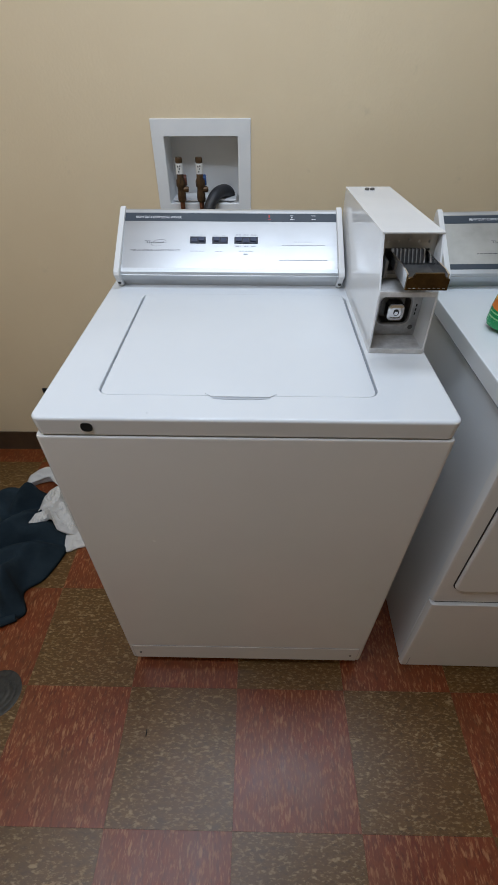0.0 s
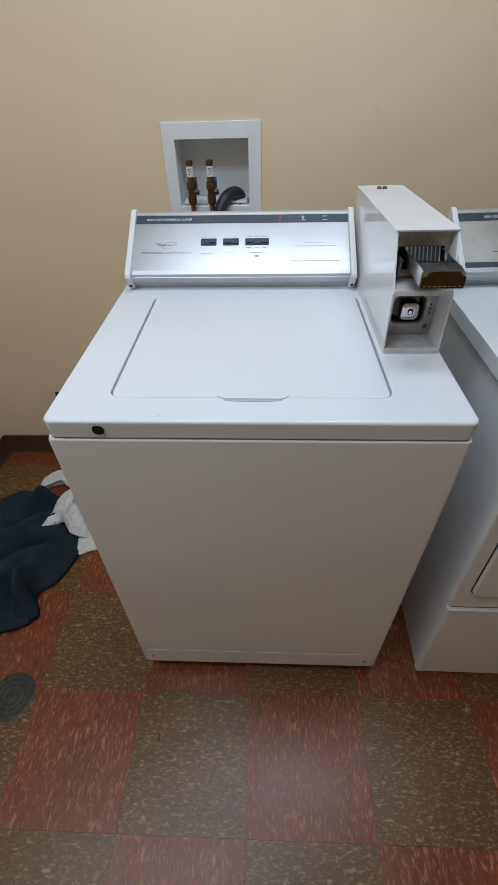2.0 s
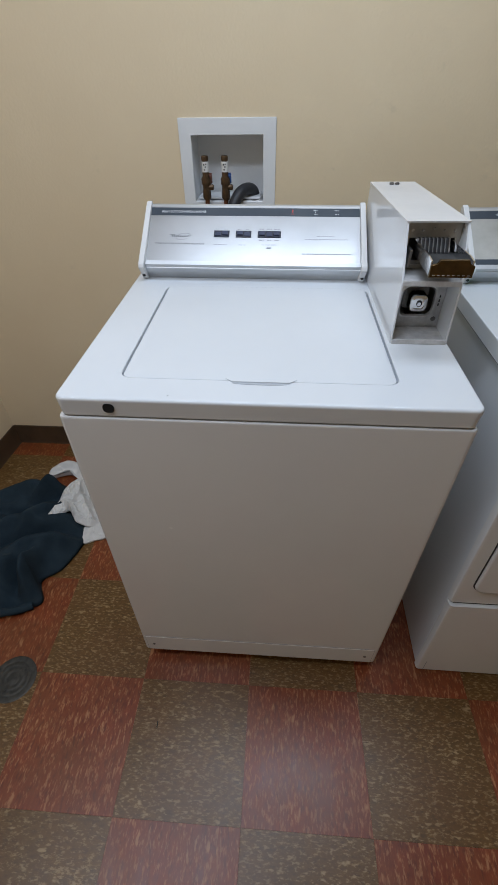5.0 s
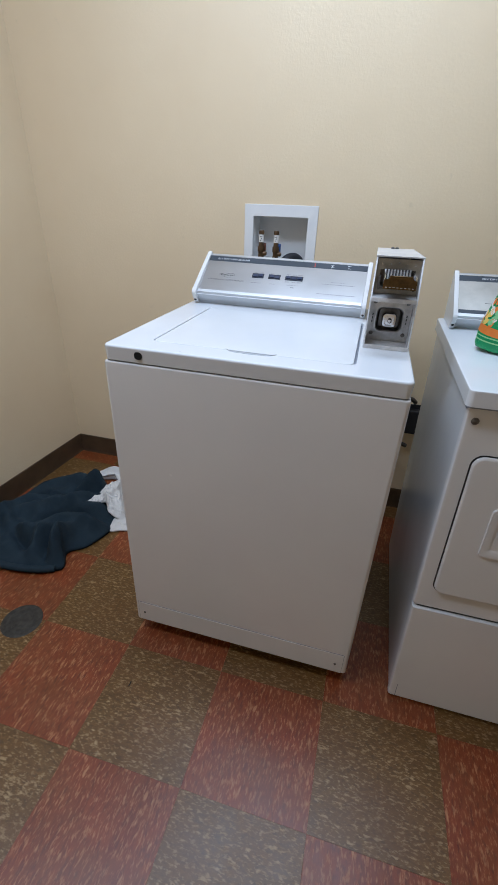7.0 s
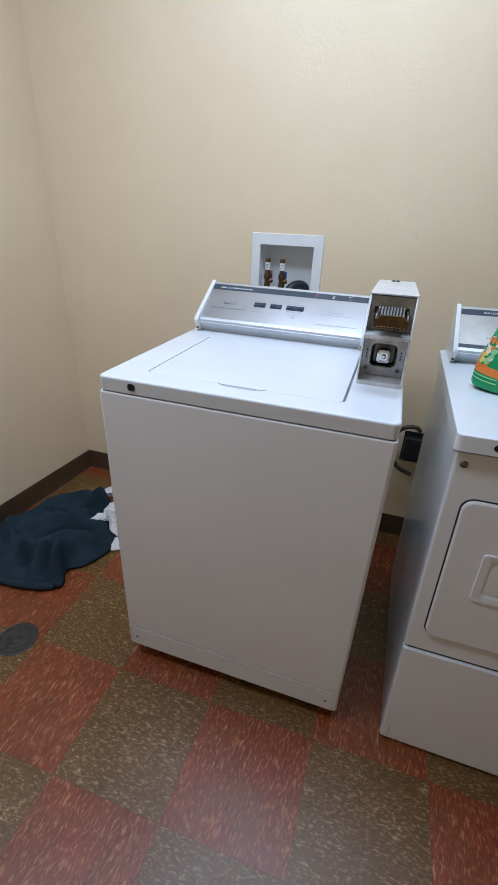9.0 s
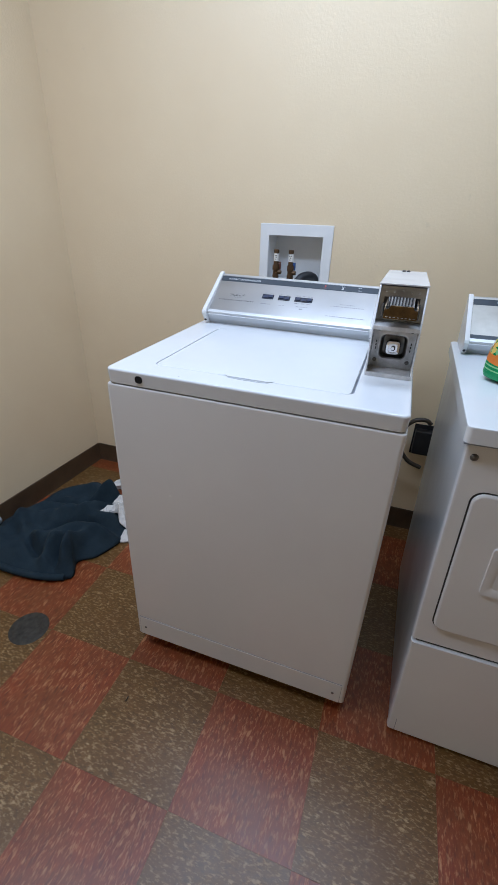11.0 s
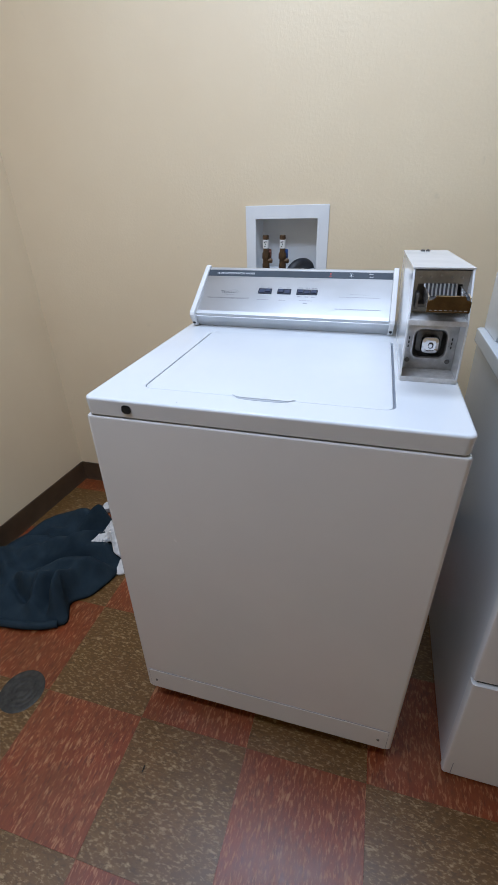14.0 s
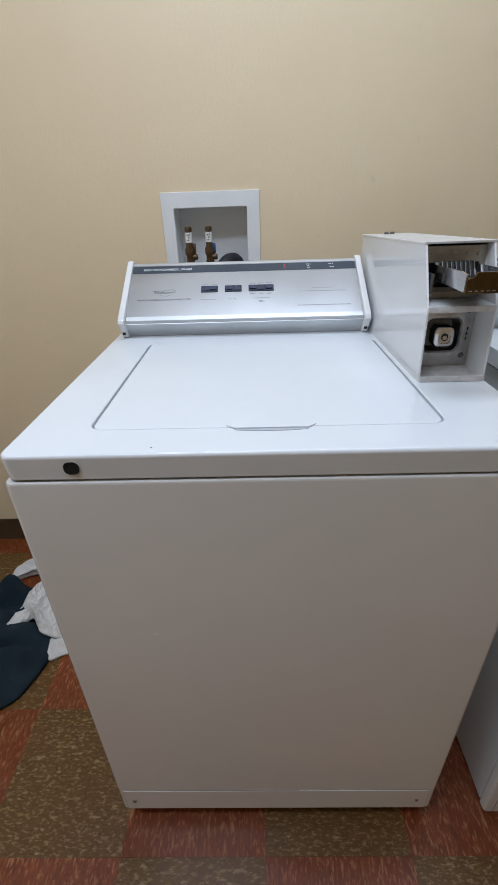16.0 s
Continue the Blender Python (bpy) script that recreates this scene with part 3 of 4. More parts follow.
def vault_face():
    """A steel plate that bows in towards a rounded hole for the lock."""
    loops = []
    for hx, lo, hi, y, r in ((0.0465, WZ + 0.006, 1.046, 0.2600, 0.0010), (0.0465, WZ + 0.006, 1.046, 0.2580, 0.0010), (0.0385, LZ - 0.035, LZ + 0.036, 0.2580, 0.016), (0.0345, LZ - 0.031, LZ + 0.032, 0.2560, 0.015), (0.0300, LZ - 0.0275, LZ + 0.0285, 0.2565, 0.013), (0.0275, LZ - 0.0250, LZ + 0.0260, 0.2600, 0.011)):
        loops.append([(x, y, z) for x, z in rounded(LX - hx, LX + hx, lo, hi, r, 5)])
    return stack(loops, cap_first=False, cap_last=False)


vault = part("vault_plate", vault_face(), STEEL, coin, "scratched bare steel vault door")


def dished_frame(cx, cz):
    loops = []
    for half, y, r in ((0.0278, 0.2595, 0.011), (0.0262, 0.2660, 0.010), (0.0250, 0.2760, 0.009), (0.0230, 0.2800, 0.008)):
        loops.append([(x, y, z) for x, z in rounded(cx - half, cx + half, cz - half * 0.92, cz + half * 0.95, r, 5)])
    return stack(loops, cap_first=False)


# Deep shadow of the lock recess is put in as dark steel.
part("lock_surround", dished_frame(LX, LZ), DARK_STEEL, vault, "dished lock surround, darkened for the deep shadow in it")
lock = part("lock_cylinder", stack([[(x, y, z) for x, z in rounded(LX - hf, LX + hf, LZ - hf, LZ + hf, hf * 0.55, 6)] for hf, y in ((0.0165, 0.2805), (0.0165, 0.2520), (0.0145, 0.2480), (0.0100, 0.2470), (0.0095, 0.2490))]), CHROME, vault, "chrome lock cylinder")
part("keyway", stack([[(LX + 0.001 + x, y, LZ + z) for x, z in rounded(-0.0046, 0.0046, -0.0056, 0.0056, 0.0040, 4)] for y in (0.2488, 0.2474)]), DARK, vault, "dark keyway")
part("key_core", stack([[(LX + x, y, LZ - 0.001 + z) for x, z in rounded(-0.0030, 0.0034, -0.0026, 0.0040, 0.0022, 4)] for y in (0.2474, 0.2462)]), CHROME, vault, "bright key core")
for x, z in ((CX0 + 0.014, WZ + 0.022), (CX1 - 0.014, WZ + 0.022), (CX0 + 0.014, 1.037), (CX1 - 0.014, 1.037)):
    part("rivet", turned([(0.0001, 0.003), (0.003, 0.0025), (0.0048, 0.0)], (x, 0.258, z), "y", 12), DARK_STEEL, vault)
for x in (CX0 + 0.0110, CX1 - 0.0135):
    for z in (0.990, 0.998, 1.006):
        part("stamped_mark", box(x, x + 0.0025, 0.2572, 0.2582, z, z + 0.005), DARK, vault, smooth=False)

# the slide for the coins
slide = part("slide_plate", box(CX0 + 0.004, CX1 - 0.004, 0.286, 0.290, 1.055, 1.121, 0.0005), DARK_STEEL, coin, "dark steel backing plate")
for a in (0.5705, 0.6465):
    part("slide_guide", box(a, a + 0.005, 0.238, 0.268, 1.066, 1.094, 0.001), DARK_STEEL, coin, "dark steel slide guide")
part("slide_frame", prism([(0.2540, 1.0665), (0.2540, 1.0730), (0.2860, 1.0730), (0.2860, 1.0665)], 0.5705, 0.6515, 0.0008), DARK_STEEL, coin, "dark slide mouth")
tray = part("coin_slide", prism([(0.152, 1.0825), (0.152, 1.0855), (0.284, 1.0880), (0.284, 1.0845)], 0.5815, 0.6445, 0.0006), DARK_STEEL, coin, "pulled-out dark steel coin slide")
# Chrome strips added for the white glints near the nose.
for k in range(3):
    part("coin_slot", box(0.597 + 0.013 * k, 0.6035 + 0.013 * k, 0.160, 0.176, 1.0855, 1.0868, 0.0004, 1), CHROME, tray, "chrome strip standing for a glint by a coin slot")
for a in (0.5810, 0.6425):
    part("slide_rail", prism([(0.152, 1.083), (0.152, 1.105), (0.170, 1.107), (0.270, 1.104), (0.284, 1.086)], a, a + 0.0025, 0.0005), CHROME, tray, "worn chrome rail")


def nose_plate():
    out = [(0.5805, 1.082), (0.6455, 1.082), (0.6455, 1.0990), (0.6415, 1.1010), (0.6375, 1.1010), (0.6355, 1.1080), (0.5925, 1.1080), (0.5900, 1.1010), (0.5845, 1.1010), (0.5805, 1.0990)]
    b = stack([[(x, y, z) for x, z in out] for y in (0.1465, 0.1515)])
    bmesh.ops.bevel(b, geom=list(b.edges), offset=0.0006, segments=1, affect="EDGES")
    return b


nose = part("nose_plate", nose_plate(), BRONZE, tray, "brown bronze nose of the slide")
for k in range(8):
    x = 0.585 + 0.0075 * k
    part("tooth", box(x, x + 0.0040, 0.1456, 0.1470, 1.0850, 1.0860, 0.0003, 1), PLATE, nose, "small bare steel tooth")
part("comb_back", prism([(0.246, 1.0885), (0.258, 1.1075), (0.264, 1.1075), (0.264, 1.0885)], 0.5825, 0.6385, 0.0005), STEEL, slide, "pale sloping plate behind the blades")
for k in range(8):
    x = 0.5850 + 0.0066 * k
    part("comb_blade", prism([(0.2400, 1.0885), (0.2530, 1.1085), (0.259, 1.1085), (0.247, 1.0885)], x, x + 0.0032), DARK, slide, "black coin gate blade")


def bezel():
    b = box(CX0 + 0.0036, CX0 + 0.0125, 0.266, 0.270, 1.0548, 1.1285)
    box(CX1 - 0.0125, CX1 - 0.0036, 0.266, 0.270, 1.0548, 1.1285, bm=b)
    box(CX0 + 0.0125, CX1 - 0.0125, 0.266, 0.270, 1.1060, 1.1285, bm=b)
    box(CX0 + 0.0125, CX1 - 0.0125, 0.266, 0.270, 1.0548, 1.0640, bm=b)
    bmesh.ops.remove_doubles(b, verts=b.verts, dist=0.0001)
    return b


plate_ring = part("slide_bezel", bezel(), PLATE, coin, "dull tan plated steel face", smooth=False)
for x in (CX0 + 0.016, CX0 + 0.033, LX, CX1 - 0.033, CX1 - 0.016):
    part("rivet", turned([(0.0001, 0.002), (0.0016, 0.0017), (0.0024, 0.0)], (x, 0.266, 1.1175 + 0.003 * (abs(x - LX) < 0.01)), "y", 10), STEEL, plate_ring)

# ---- dryer ----
DX0, DX1 = 0.793, 1.479
dryer = thing("clothes_dryer", ((DX0 + DX1) / 2, 0.33, 0.004), "white front-loading dryer with a worn silver console", "clothes dryer")
TOP = 0.944


def dryer_front(z0, z1, y, r):
    """A panel whose side edges roll back to the cabinet."""
    out = []
    for inset, yy in ((0.0, y + 0.018), (0.0003, y + 0.007), (0.0024, y + 0.002), (0.007, y), (DX1 - DX0 - 0.007, y), (DX1 - DX0 - 0.0024, y + 0.002), (DX1 - DX0 - 0.0003, y + 0.007), (DX1 - DX0, y + 0.018)):
        out.append((DX0 + inset, yy))
    b = stack([[(x, yy, z) for x, yy in out] for z in (z0, z1)])
    return b


part("cabinet", box(DX0 + 0.002, DX1 - 0.002, 0.020, 0.655, 0.012, 0.907, 0.003), COOL_LIT_ENAMEL, dryer, "glossy white enamelled steel cabinet")
part("corner_seam", box(DX0 + 0.0185, DX0 + 0.0200, -0.0036, -0.0020, 0.012, 0.062), GROOVE, dryer, "short seam at the foot of the panel", smooth=False)
part("upper_front", dryer_front(0.375, 0.908, 0.004, 0.01), ENAMEL, dryer, "white front panel with rolled edges")
part("lower_front", dryer_front(0.012, 0.367, -0.003, 0.01), ENAMEL, dryer, "white lower access panel")
part("panel_gap", box(DX0 + 0.010, DX1 - 0.010, 0.0055, 0.03, 0.3695, 0.3752), SHADOW_GAP, dryer, "dark gap between the front panels", smooth=False)
part("worktop", slab(DX0 - 0.010, DX1 + 0.010, -0.014, 0.640, 0.9115, TOP, 0.012, 0.004), COOL_LIT_ENAMEL, dryer, "glossy white enamelled worktop")
part("worktop_seam", box(DX0 - 0.0088, DX1 + 0.0088, -0.0128, 0.64, 0.9085, 0.9118), GROOVE, dryer, "grey seam under the worktop", smooth=False)
part("lock_hole", stack([[(DX0 + 0.062 + r * 0.0095 * math.cos(a), y, 0.9275 + r * 0.0080 * math.sin(a)) for a in (2 * math.pi * i / 20 for i in range(20))] for r, y in ((0.9, -0.012), (0.9, -0.0148), (0.8, -0.0150))]), HOLE, dryer, "black oval hole in the worktop apron")
part("plug_button", turned([(0.0001, 0.0045), (0.004, 0.0042), (0.0066, 0.002), (0.0076, 0.0)], (DX0 + 0.018, 0.004, 0.877), "y", 20), DARK_STEEL, dryer, "grey plug button")


def door_ring(x0, x1, z0, z1, y, rings, r):
    return stack([[(x, y - out, z) for x, z in rounded(x0 + ins, x1 - ins, z0 + ins, z1 - ins, max(r - ins, 0.002), 6)] for ins, out in rings])


OX0, OX1, OZ0, OZ1 = DX0 + 0.031, DX1 - 0.031, 0.428, 0.808
part("door_gap", door_ring(OX0, OX1, OZ0, OZ1, 0.004, ((0, -0.002), (0, 0.0006), (0.0005, 0.0008)), 0.026), SHADOW_GAP, dryer, "dark gap round the door")
door = part("door", door_ring(OX0 + 0.0032, OX1, OZ0 + 0.0012, OZ1 - 0.0032, 0.004, ((0, 0), (0.0, 0.004), (0.002, 0.0065), (0.006, 0.0075)), 0.024), ENAMEL, dryer, "closed white drop-down door")
HX = DX0 + 0.098
part("handle_frame", stack([[(x, 0.004 - o, z) for x, z in rounded(HX + i, HX + 0.46 - i, 0.566 + i, 0.692 - i, 0.008, 4)] for i, o in ((0, 0.0072), (0.001, 0.0110), (0.014, 0.0110), (0.020, 0.0078), (0.021, 0.0076))]), ENAMEL, door, "white moulded recessed handle")
part("handle_recess", stack([[(x, 0.004 - o, z) for x, z in rounded(HX + 0.024, HX + 0.436, 0.596, 0.662, 0.005, 4)] for o in (0.0077, 0.0084)]), ENAMEL, door, "white grip plate")
for x in (DX0 + 0.05, DX1 - 0.05):
    for y in (0.06, 0.60):
        part("foot", turned([(0.018, 0.0), (0.020, 0.004), (0.012, 0.013)], (x, y, 0), "z", 14), RUBBER, dryer, "black rubber levelling foot")
dface, dplate, dwide, dspan = fascia(dryer, DX0 + 0.008, DX1 - 0.060, 0.502, TOP, DULL_FASCIA, True, False)
lettering("lettering", "HEAVY DUTY COMMERCIAL DRYER", 0.0088, dface(0.060, dspan - 0.0205, 0.0019), PALE_PRINT, dryer, 0.104)
emblem(dryer, dface(0.104, 0.078, 0.0014), 1.0)
bars("small_print", [(0.070, 0.180, 0.050, 0.0018), (0.240, 0.330, 0.060, 0.0018), (0.380, 0.480, 0.050, 0.0018)], PRINT, dryer, dplate)
dryer.rotation_euler = (radians(-0.6), radians(-1.0), radians(-0.9))

# ---- wall box with valves ----
wb = thing("washer_outlet_box", (0.196, WALL_Y, 0.975), "white plastic laundry outlet box recessed in the wall", "outlet box")


def box_flange():
    o = [(0.058, 0.334, 0.955, 1.2265), (0.059, 0.333, 0.956, 1.2255), (0.091, 0.299, 1.020, 1.188), (0.0925, 0.2975, 1.0215, 1.1865), (0.094, 0.296, 1.0235, 1.1840), (0.098, 0.292, 1.0275, 1.1800)]
    ys = (WALL_Y - 0.0005, WALL_Y - 0.0045, WALL_Y - 0.0050, WALL_Y - 0.0035, WALL_Y + 0.095, WALL_Y + 0.0955)
    return stack([[(x, y, z) for x, z in rounded(a, b, c, d, 0.002, 3)] for (a, b, c, d), y in zip(o, ys)], cap_first=False)


part("frame", box_flange(), BOX_PLASTIC, wb, "white moulded plastic frame and tray")
part("bottom_ledge", box(0.100, 0.290, WALL_Y + 0.012, WALL_Y + 0.093, 1.0240, 1.0300, 0.002), BOX_PLASTIC, wb)


def valve(x, y, handle, name):
    v = thing("supply_valve", (x, y, 1.02), "brown brass water valve with a white paper tag", "water valve", "valves in the outlet box")
    part("pipe", tube([(x, y - 0.004, 0.945), (x, y, 1.00), (x, y, 1.05)], 0.0068, 12, 2), COPPER, v, "copper supply pipe")
    part("valve_body", turned([(0.0105, 1.030), (0.0125, 1.036), (0.0125, 1.050), (0.0105, 1.056), (0.0105, 1.066), (0.0135, 1.070), (0.0135, 1.084), (0.0095, 1.090), (0.0095, 1.100)], (x, y, 0), "z", 8), BRASS, v)
    part("arrestor", turned([(0.0090, 1.098), (0.0090, 1.128), (0.0100, 1.129), (0.0100, 1.138), (0.0085, 1.141), (0.0001, 1.1415)], (x, y, 0), "z", 20), BRASS, v, "capped dark pipe end")
    tag = part("paper_tag", turned([(0.0094, 1.101), (0.0099, 1.1012), (0.0099, 1.1268), (0.0094, 1.127)], (x, y, 0), "z", 20), LABEL, v, "white paper tag with dark print")
    b = bmesh.new()
    for dx, dz, w, hgt in ((-0.003, 1.106, 0.004, 0.003), (0.000, 1.1125, 0.003, 0.0035), (-0.004, 1.118, 0.003, 0.004), (0.001, 1.120, 0.004, 0.0025)):
        box(x + dx, x + dx + w, y - 0.0108, y - 0.0090, dz, dz + hgt, bm=b)
    part("tag_print", b, PRINT, tag, smooth=False)
    part("valve_handle", prism([(y + 0.004, 1.070), (y + 0.002, 1.076), (y + 0.002, 1.092), (y + 0.012, 1.098), (y + 0.016, 1.070)], x + 0.006, x + 0.017, 0.002), handle, v, name)
    part("side_elbow", turned([(0.008, 0.0), (0.008, 0.014), (0.006, 0.018)], (x + 0.004, y, 1.062), "x", 12), BRASS, v)
    return v


valve(0.130, 0.922, RED_HANDLE, "red brown valve handle")
valve(0.187, 0.922, BLUE_HANDLE, "blue valve handle")
hose = tagged(part("drain_hose", tube([(0.196, 0.880, 0.93), (0.204, 0.896, 0.985), (0.214, 0.911, 1.022), (0.231, 0.935, 1.046), (0.251, 0.965, 1.050), (0.264, 0.992, 1.040), (0.268, 1.003, 1.026)], 0.0165, 14, 10, 0.03), RUBBER, base=(0.28, 1.0, 0.99)), "dark grey ribbed drain hose bent into the outlet box", "hose")
clamp = tagged(part("hose_clip", tube([(0.262, 0.955, 1.022), (0.275, 0.945, 1.020), (0.290, 0.950, 1.024), (0.292, 0.985, 1.030)], 0.004, 8, 6), STEEL, base=(0.28, 0.96, 1.02)), "bent metal clip beside the drain hose", "clip")

# ---- wall outlets and cord ----
outlet = thing("power_outlet", (0.785, WALL_Y, 0.40), "black power plug in an outlet low on the wall", "power outlet")
part("cover_plate", box(0.752, 0.850, WALL_Y - 0.006, WALL_Y - 0.0006, 0.390, 0.525, 0.002), DARK, outlet)
part("plug", box(0.757, 0.835, WALL_Y - 0.045, WALL_Y - 0.005, 0.405, 0.510, 0.008), DARK, outlet, "bulky black plug")
part("cord", tube([(0.806, 0.905, 0.545), (0.784, 0.895, 0.562), (0.743, 0.890, 0.556), (0.711, 0.890, 0.517), (0.704, 0.890, 0.472), (0.718, 0.890, 0.418), (0.752, 0.890, 0.374), (0.806, 0.895, 0.350)], 0.0085, 12, 8), CORD, outlet, "thick dark cord looping beside the plug")
left_outlet = thing("power_outlet", (-0.49, WALL_Y, 0.22), "black cover plate on the wall behind the washer", "power outlet")
part("cover_plate", box(-0.530, -0.455, WALL_Y - 0.006, WALL_Y - 0.0006, 0.225, 0.340, 0.002), DARK, left_outlet)
part("plug", box(-0.512, -0.472, WALL_Y - 0.030, WALL_Y - 0.005, 0.250, 0.300, 0.006), DARK, left_outlet)

# ---- detergent bottle ----
SHELF = 0.9445
bottle = thing("detergent_bottle", (0.915, 0.302, SHELF), "green plastic detergent bottle with orange label on the dryer", "bottle")
BOTTLE = ((0.0, 0.088), (0.004, 0.097), (0.012, 0.100), (0.040, 0.099), (0.070, 0.094), (0.100, 0.086), (0.130, 0.078), (0.160, 0.070), (0.190, 0.058), (0.212, 0.044), (0.228, 0.032), (0.236, 0.028), (0.250, 0.027))


def bottle_half(z):
    for (za, ra), (zb, rb) in zip(BOTTLE, BOTTLE[1:]):
        if z <= zb:
            return ra + (rb - ra) * (z - za) / (zb - za)
    return BOTTLE[-1][1]


def bottle_ring(z, grow=0.0, a0=0.0, a1=360.0, n=40):
    r = bottle_half(z) + grow
    out = []
    for i in range(n):
        a = radians(a0 + (a1 - a0) * i / (n if a1 - a0 == 360 else n - 1))
        out.append((0.915 + r * math.cos(a), 0.302 + (0.030 + r * 0.26) * math.sin(a), SHELF + z))
    return out


part("body", stack([bottle_ring(z) for z, _ in BOTTLE]), GREEN, bottle, "glossy green plastic body")
part("cap", turned([(0.030, SHELF + 0.246), (0.031, SHELF + 0.250), (0.031, SHELF + 0.286), (0.028, SHELF + 0.290), (0.0001, SHELF + 0.291)], (0.915, 0.302, 0), "z", 24), GREEN, bottle)


def label_patch(z0, z1, a0, a1, grow, tilt=0.0, steps=10):
    """A strip of print that follows the bottle's wall; tilt raises it along its length."""
    b = bmesh.new()
    grid = []
    for i in range(steps + 1):
        a = a0 + (a1 - a0) * i / steps
        col = []
        for j in range(4):
            z = z0 + (z1 - z0) * j / 3 + tilt * i / steps
            r = bottle_half(z) + grow
            col.append(b.verts.new((0.915 + r * math.cos(radians(a)), 0.302 + (0.030 + r * 0.26) * math.sin(radians(a)), SHELF + z)))
        grid.append(col)
    for ca, cb in zip(grid, grid[1:]):
        for j in range(3):
            b.faces.new((ca[j], cb[j], cb[j + 1], ca[j + 1]))
    return b


def label_spot(a, z, half, tall, grow, turn=0.0, n=14):
    """A small oval of print on the bottle's wall."""
    b = bmesh.new()
    pts = []
    for i in range(n):
        q = 2 * math.pi * i / n
        du, dv = half * math.cos(q), tall * math.sin(q)
        du, dv = du * math.cos(turn) - dv * math.sin(turn), du * math.sin(turn) + dv * math.cos(turn)
        zz = z + dv
        r = bottle_half(zz) + grow
        aa = radians(a) + du / 0.075
        pts.append(b.verts.new((0.915 + r * math.cos(aa), 0.302 + (0.030 + r * 0.26) * math.sin(aa), SHELF + zz)))
    b.faces.new(pts)
    return b


part("label_band", label_patch(0.042, 0.060, 172, 300, 0.0010, -0.020), ORANGE, bottle, "orange ribbon on the label")
rng = random.Random(4)
for k in range(26):
    ink = (YELLOW, ORANGE, LABEL, PALE_GREEN, YELLOW)[k % 5]
    part("label_print", label_spot(176 + rng.random() * 70, 0.060 + rng.random() * 0.034, 0.005 + 0.005 * rng.random(), 0.0035 + 0.004 * rng.random(), 0.0012 + 0.0002 * k / 26, rng.random() * 3), ink, bottle)
part("emblem", label_spot(205, 0.108, 0.034, 0.013, 0.0012, 0.15), LABEL, bottle, "pale maker's emblem")
for k in range(4):
    part("emblem_stroke", label_spot(190 + 10 * k, 0.108 + 0.0010 * k, 0.0050, 0.0080, 0.0018, 0.2), ORANGE, bottle)
for z in (0.033, 0.024):
    part("label_print", label_patch(z, z + 0.003, 178, 235, 0.0009, -0.006), PALE_GREEN, bottle, "thin pale green line of print")


# ---- drain and floor marks ----
drain = thing("floor_drain", (-0.378, -0.092, 0), "round dark metal drain cover set in the floor", "floor drain")
part("cover", turned([(0.064, 0.0), (0.064, 0.0012), (0.061, 0.0022), (0.052, 0.0022), (0.050, 0.0016), (0.046, 0.0016), (0.044, 0.0024), (0.038, 0.0024), (0.036, 0.0016), (0.031, 0.0016), (0.029, 0.0024), (0.023, 0.0024), (0.021, 0.0016), (0.016, 0.0016), (0.014, 0.0024), (0.0001, 0.0024)], (-0.378, -0.092, 0), "z", 40), DRAIN, drain)
for dx, dy in ((-0.012, -0.030), (0.020, 0.028)):
    part("screw", turned([(0.004, 0.0022), (0.004, 0.0034), (0.0001, 0.0036)], (-0.378 + dx, -0.092 + dy, 0), "z", 10), DRAIN, drain)
tagged(part("hairpin", tube([(0.066, -0.187, 0.0016), (0.067, -0.181, 0.002), (0.066, -0.173, 0.0016)], 0.0014, 6, 4), DARK, base=(0.066, -0.18, 0)), "tiny dark scrap lying on a floor tile", "scrap")


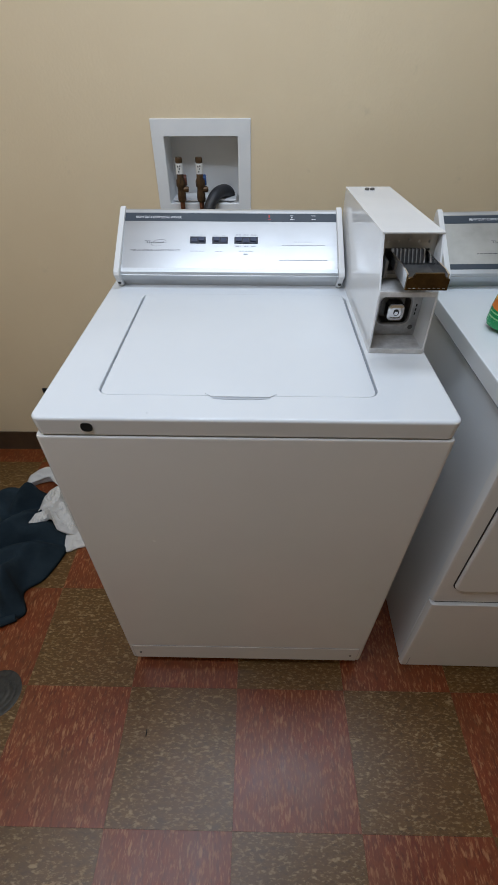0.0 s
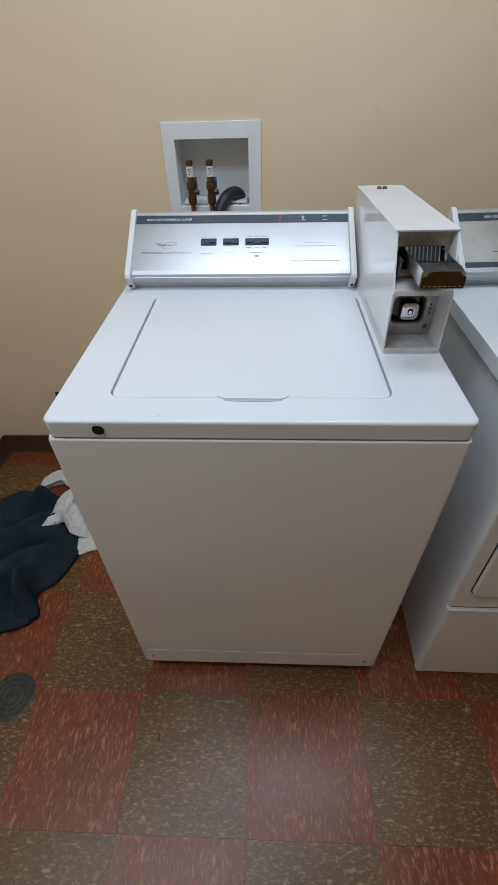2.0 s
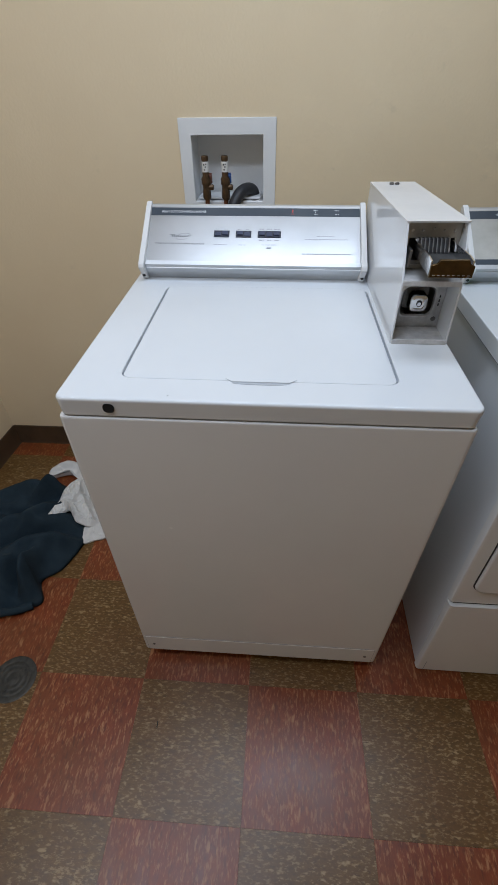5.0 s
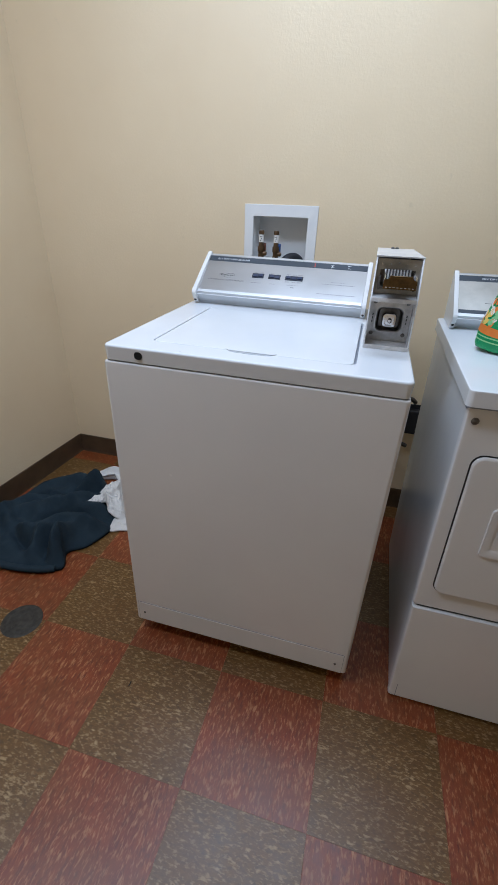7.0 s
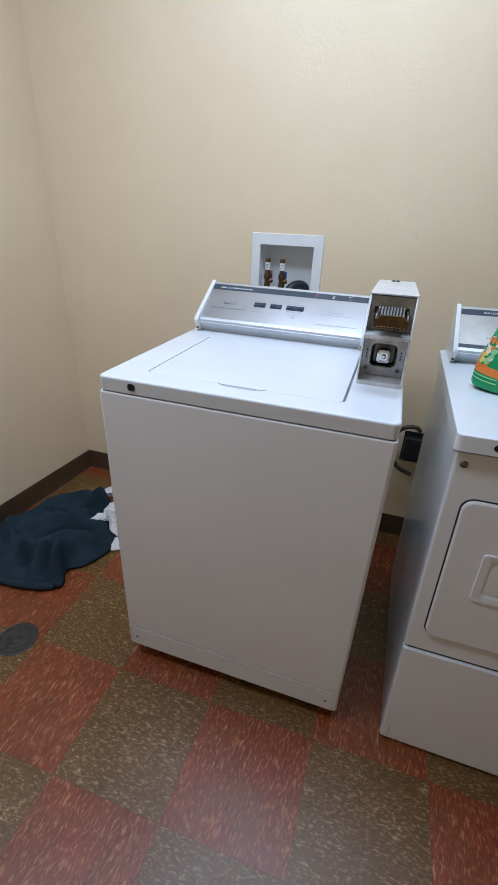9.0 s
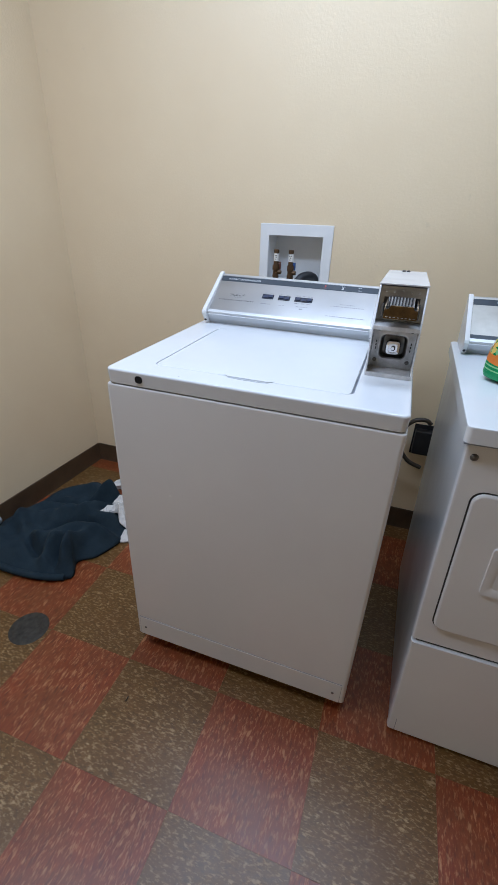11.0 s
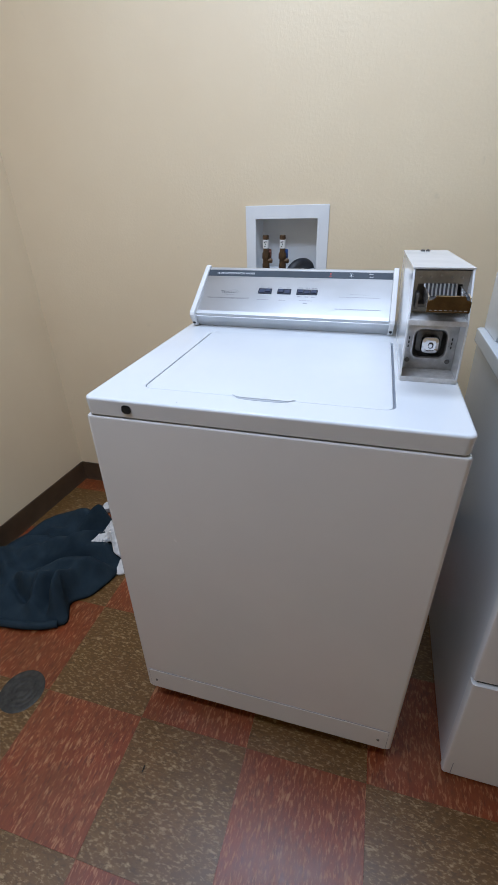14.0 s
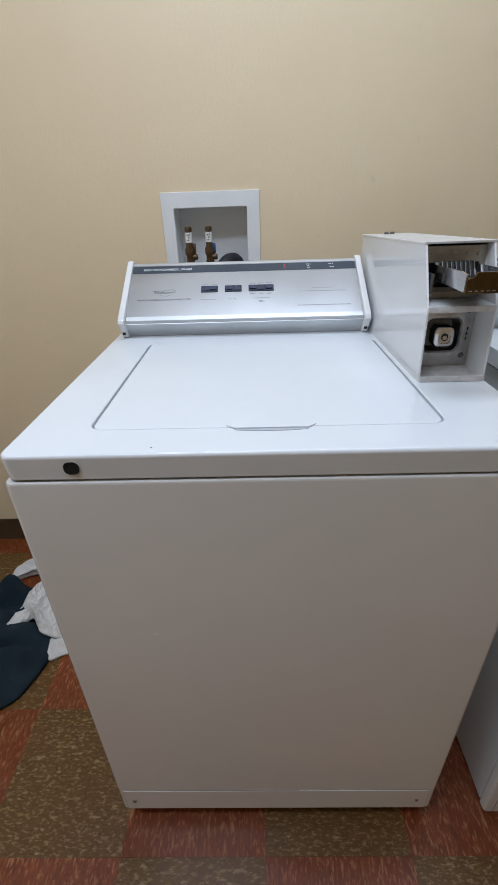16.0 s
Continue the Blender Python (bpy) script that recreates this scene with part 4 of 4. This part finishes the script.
# ---- clothes on the floor ----
def heap(name, outline, height, folds, material, label, seed, under=0.0, sharp=1.0, rings=34, spokes=150, waves=((14.0, 0.014), (31.0, 0.009), (62.0, 0.005)), keen=5.0):
    """A dropped cloth: its edge follows a soft closed line and its middle rises in folds.
    folds: (x, y, angle, length, width, height) of single ridges."""
    n = len(outline)
    edge = []
    for k in range(spokes):
        u = k / spokes * n
        i, t = int(u), u - int(u)
        a, b, c, d = (Vector(outline[(i + o) % n]) for o in (-1, 0, 1, 2))
        edge.append(0.5 * (2 * b + (c - a) * t + (2 * a - 5 * b + 4 * c - d) * t * t + (3 * b - a - 3 * c + d) * t ** 3))
    centre = sum(edge, Vector((0, 0))) / spokes

    def resting(p):
        """The height of what the cloth lies on; it drops to the floor past the garment's edge."""
        return under * min(1.0, max(0.15, (-0.30 - p.x) / 0.10)) if under > 0.03 else under

    def lift(p, k):
        base = height * (1 - k ** 2.2)
        z = base * (0.55 + 0.45 * noise.noise(Vector((p.x * 5 + seed, p.y * 5, seed))))
        for fx, fy, ang, ln, wd, ht in folds:
            ca, sa = math.cos(radians(ang)), math.sin(radians(ang))
            u, v = (p.x - fx) * ca + (p.y - fy) * sa, -(p.x - fx) * sa + (p.y - fy) * ca
            v += 0.25 * u * u / ln
            z += ht * math.exp(-(u / ln) ** 2 - (v / wd) ** 2) * min(1, (1.0 - k) * 5 + 0.12)
        crease = 0.0
        for f, amp in waves:
            warp = noise.noise(Vector((p.x * f * 0.5, p.y * f * 0.5 + seed, 9.0)))
            crease += amp * math.exp(-(keen * noise.noise(Vector((p.x * f + seed * 7 + warp, p.y * f * 0.7 - warp, seed)))) ** 2)
        z += sharp * crease * min(1, (1 - k) * 4 + 0.1)
        ripple = noise.noise(Vector((p.x * 11 + seed * 3, p.y * 11, 2.0))) * 0.012 + noise.noise(Vector((p.x * 27, p.y * 27 + seed, 5.0))) * 0.0045
        return resting(p) + 0.007 + max(0.0, z) + sharp * ripple * min(1, (1 - k) * 3 + 0.25) * (1 if ripple > 0 else 0.6)

    b = bmesh.new()
    rows = []
    for j in range(1, rings + 1):
        k = j / rings
        row = []
        for e in edge:
            p = centre + (e - centre) * k
            z = lift(p, k)
            if j == rings:
                z = resting(p) + 0.004
            row.append(b.verts.new((p.x, p.y, max(z, resting(p) + 0.004))))
        rows.append(row)
    top = b.verts.new((centre.x, centre.y, lift(centre, 0)))
    for i in range(spokes):
        b.faces.new((top, rows[0][i], rows[0][(i + 1) % spokes]))
    for ra, rb in zip(rows, rows[1:]):
        for i in range(spokes):
            j = (i + 1) % spokes
            b.faces.new((ra[i], rb[i], rb[j], ra[j]))
    ob = part(name, b, material, base=(centre.x, centre.y, 0))
    mod = ob.modifiers.new("thickness", "SOLIDIFY")
    mod.thickness, mod.offset = 0.0035, -1
    return ob


navy = heap("navy_garment", [(-0.885, 0.10), (-0.60, 0.085), (-0.40, 0.130), (-0.425, 0.215), (-0.37, 0.275), (-0.335, 0.42), (-0.40, 0.54), (-0.52, 0.66), (-0.66, 0.68), (-0.80, 0.56), (-0.885, 0.36)], 0.050,
            [(-0.64, 0.58, 12, 0.17, 0.040, 0.060), (-0.50, 0.585, 58, 0.09, 0.026, 0.038), (-0.545, 0.545, 50, 0.11, 0.018, 0.055), (-0.47, 0.50, 35, 0.10, 0.020, 0.050), (-0.60, 0.40, 24, 0.22, 0.032, 0.050), (-0.48, 0.33, 30, 0.15, 0.030, 0.045), (-0.46, 0.215, 100, 0.085, 0.024, 0.085), (-0.535, 0.19, 92, 0.07, 0.022, 0.050), (-0.66, 0.235, 165, 0.15, 0.030, 0.050), (-0.76, 0.36, 70, 0.15, 0.030, 0.045), (-0.80, 0.18, 160, 0.10, 0.030, 0.035),
             (-0.575, 0.50, 42, 0.12, 0.016, -0.050), (-0.45, 0.545, 52, 0.07, 0.014, -0.035), (-0.54, 0.36, 27, 0.16, 0.016, -0.040), (-0.495, 0.20, 98, 0.06, 0.015, -0.035), (-0.62, 0.19, 150, 0.10, 0.016, -0.035), (-0.70, 0.46, 15, 0.12, 0.018, -0.035)],
            NAVY, "", 3.0, 0.0, 1.0, 60, 240, ((5.0, 0.022), (11.0, 0.009)), 2.2)
tagged(navy, "crumpled navy cotton garment dropped on the floor", "clothing")
white = heap("white_cloth", [(-0.488, 0.451), (-0.466, 0.430), (-0.446, 0.442), (-0.416, 0.478), (-0.392, 0.455), (-0.373, 0.438), (-0.318, 0.440), (-0.265, 0.47), (-0.26, 0.60), (-0.36, 0.70), (-0.45, 0.64), (-0.472, 0.590), (-0.474, 0.520)], 0.024,
             [(-0.41, 0.56, 75, 0.08, 0.018, 0.018), (-0.36, 0.62, 120, 0.07, 0.016, 0.018)], WHITE_CLOTH, "", 8.0, 0.060, 1.0, 56, 240)
tagged(white, "crumpled white cotton cloth lying on the navy garment", "clothing")
rolled = heap("white_cloth", [(-0.608, 0.686), (-0.620, 0.73), (-0.598, 0.770), (-0.54, 0.79), (-0.46, 0.77), (-0.39, 0.70), (-0.42, 0.645), (-0.47, 0.690), (-0.51, 0.722), (-0.56, 0.712)], 0.030,
              [(-0.54, 0.75, 15, 0.08, 0.016, 0.024), (-0.45, 0.71, 130, 0.06, 0.016, 0.020)], WHITE_CLOTH, "", 14.0, 0.0, 0.8, 44, 220, ((11.0, 0.014), (24.0, 0.006)), 3.5)
tagged(rolled, "twisted white cotton cloth lying on the floor", "clothing")
under = heap("white_cloth", [(-0.345, 0.378), (-0.30, 0.392), (-0.262, 0.408), (-0.24, 0.47), (-0.33, 0.50), (-0.41, 0.45)], 0.008, [(-0.32, 0.44, 20, 0.08, 0.02, 0.006)], WHITE_CLOTH, "", 12.0, 0.0, 0.35, 24, 120)
tagged(under, "flat white cloth sticking out from under the navy garment", "clothing")

pale = heap("blue_cloth", [(-0.885, 0.17), (-0.845, 0.18), (-0.832, 0.225), (-0.850, 0.265), (-0.888, 0.26)], 0.012, [(-0.86, 0.22, 60, 0.04, 0.015, 0.012)], PALE_BLUE, "", 5.0, 0.055, 1.0, 14, 60)
tagged(pale, "small pale blue cloth lying on the navy garment", "clothing")
hem_line = [(-0.880, 0.092, 0.013), (-0.74, 0.082, 0.015), (-0.58, 0.082, 0.017), (-0.47, 0.100, 0.017), (-0.415, 0.126, 0.013)]
hem = part("hem", tube(hem_line, 0.013, 12, 10, 0.02), NAVY, navy, "ribbed hem of the garment")

# ---- floor tiles ----
def tile_mesh(name, material):
    b = box(-TILE / 2 + 0.0001, TILE / 2 - 0.0001, -TILE / 2 + 0.0001, TILE / 2 - 0.0001, -0.0034, 0.0, 0.00012, 1)
    me = bpy.data.meshes.new(name)
    b.to_mesh(me)
    b.free()
    me.materials.append(material)
    return me


RED, OLIVE = tile_mesh("red_tile", RED_TILE), tile_mesh("olive_tile", OLIVE_TILE)
for i in range(-4, 9):
    for j in range(-5, 5):
        t = new("tile", OLIVE if (i + j) % 2 == 0 else RED)
        t.parent = floor
        t.location = (0.002 + (i + 0.5) * TILE, -0.373 + (j + 0.5) * TILE, 0.0001 * ((i * 7 + j * 3) % 5))
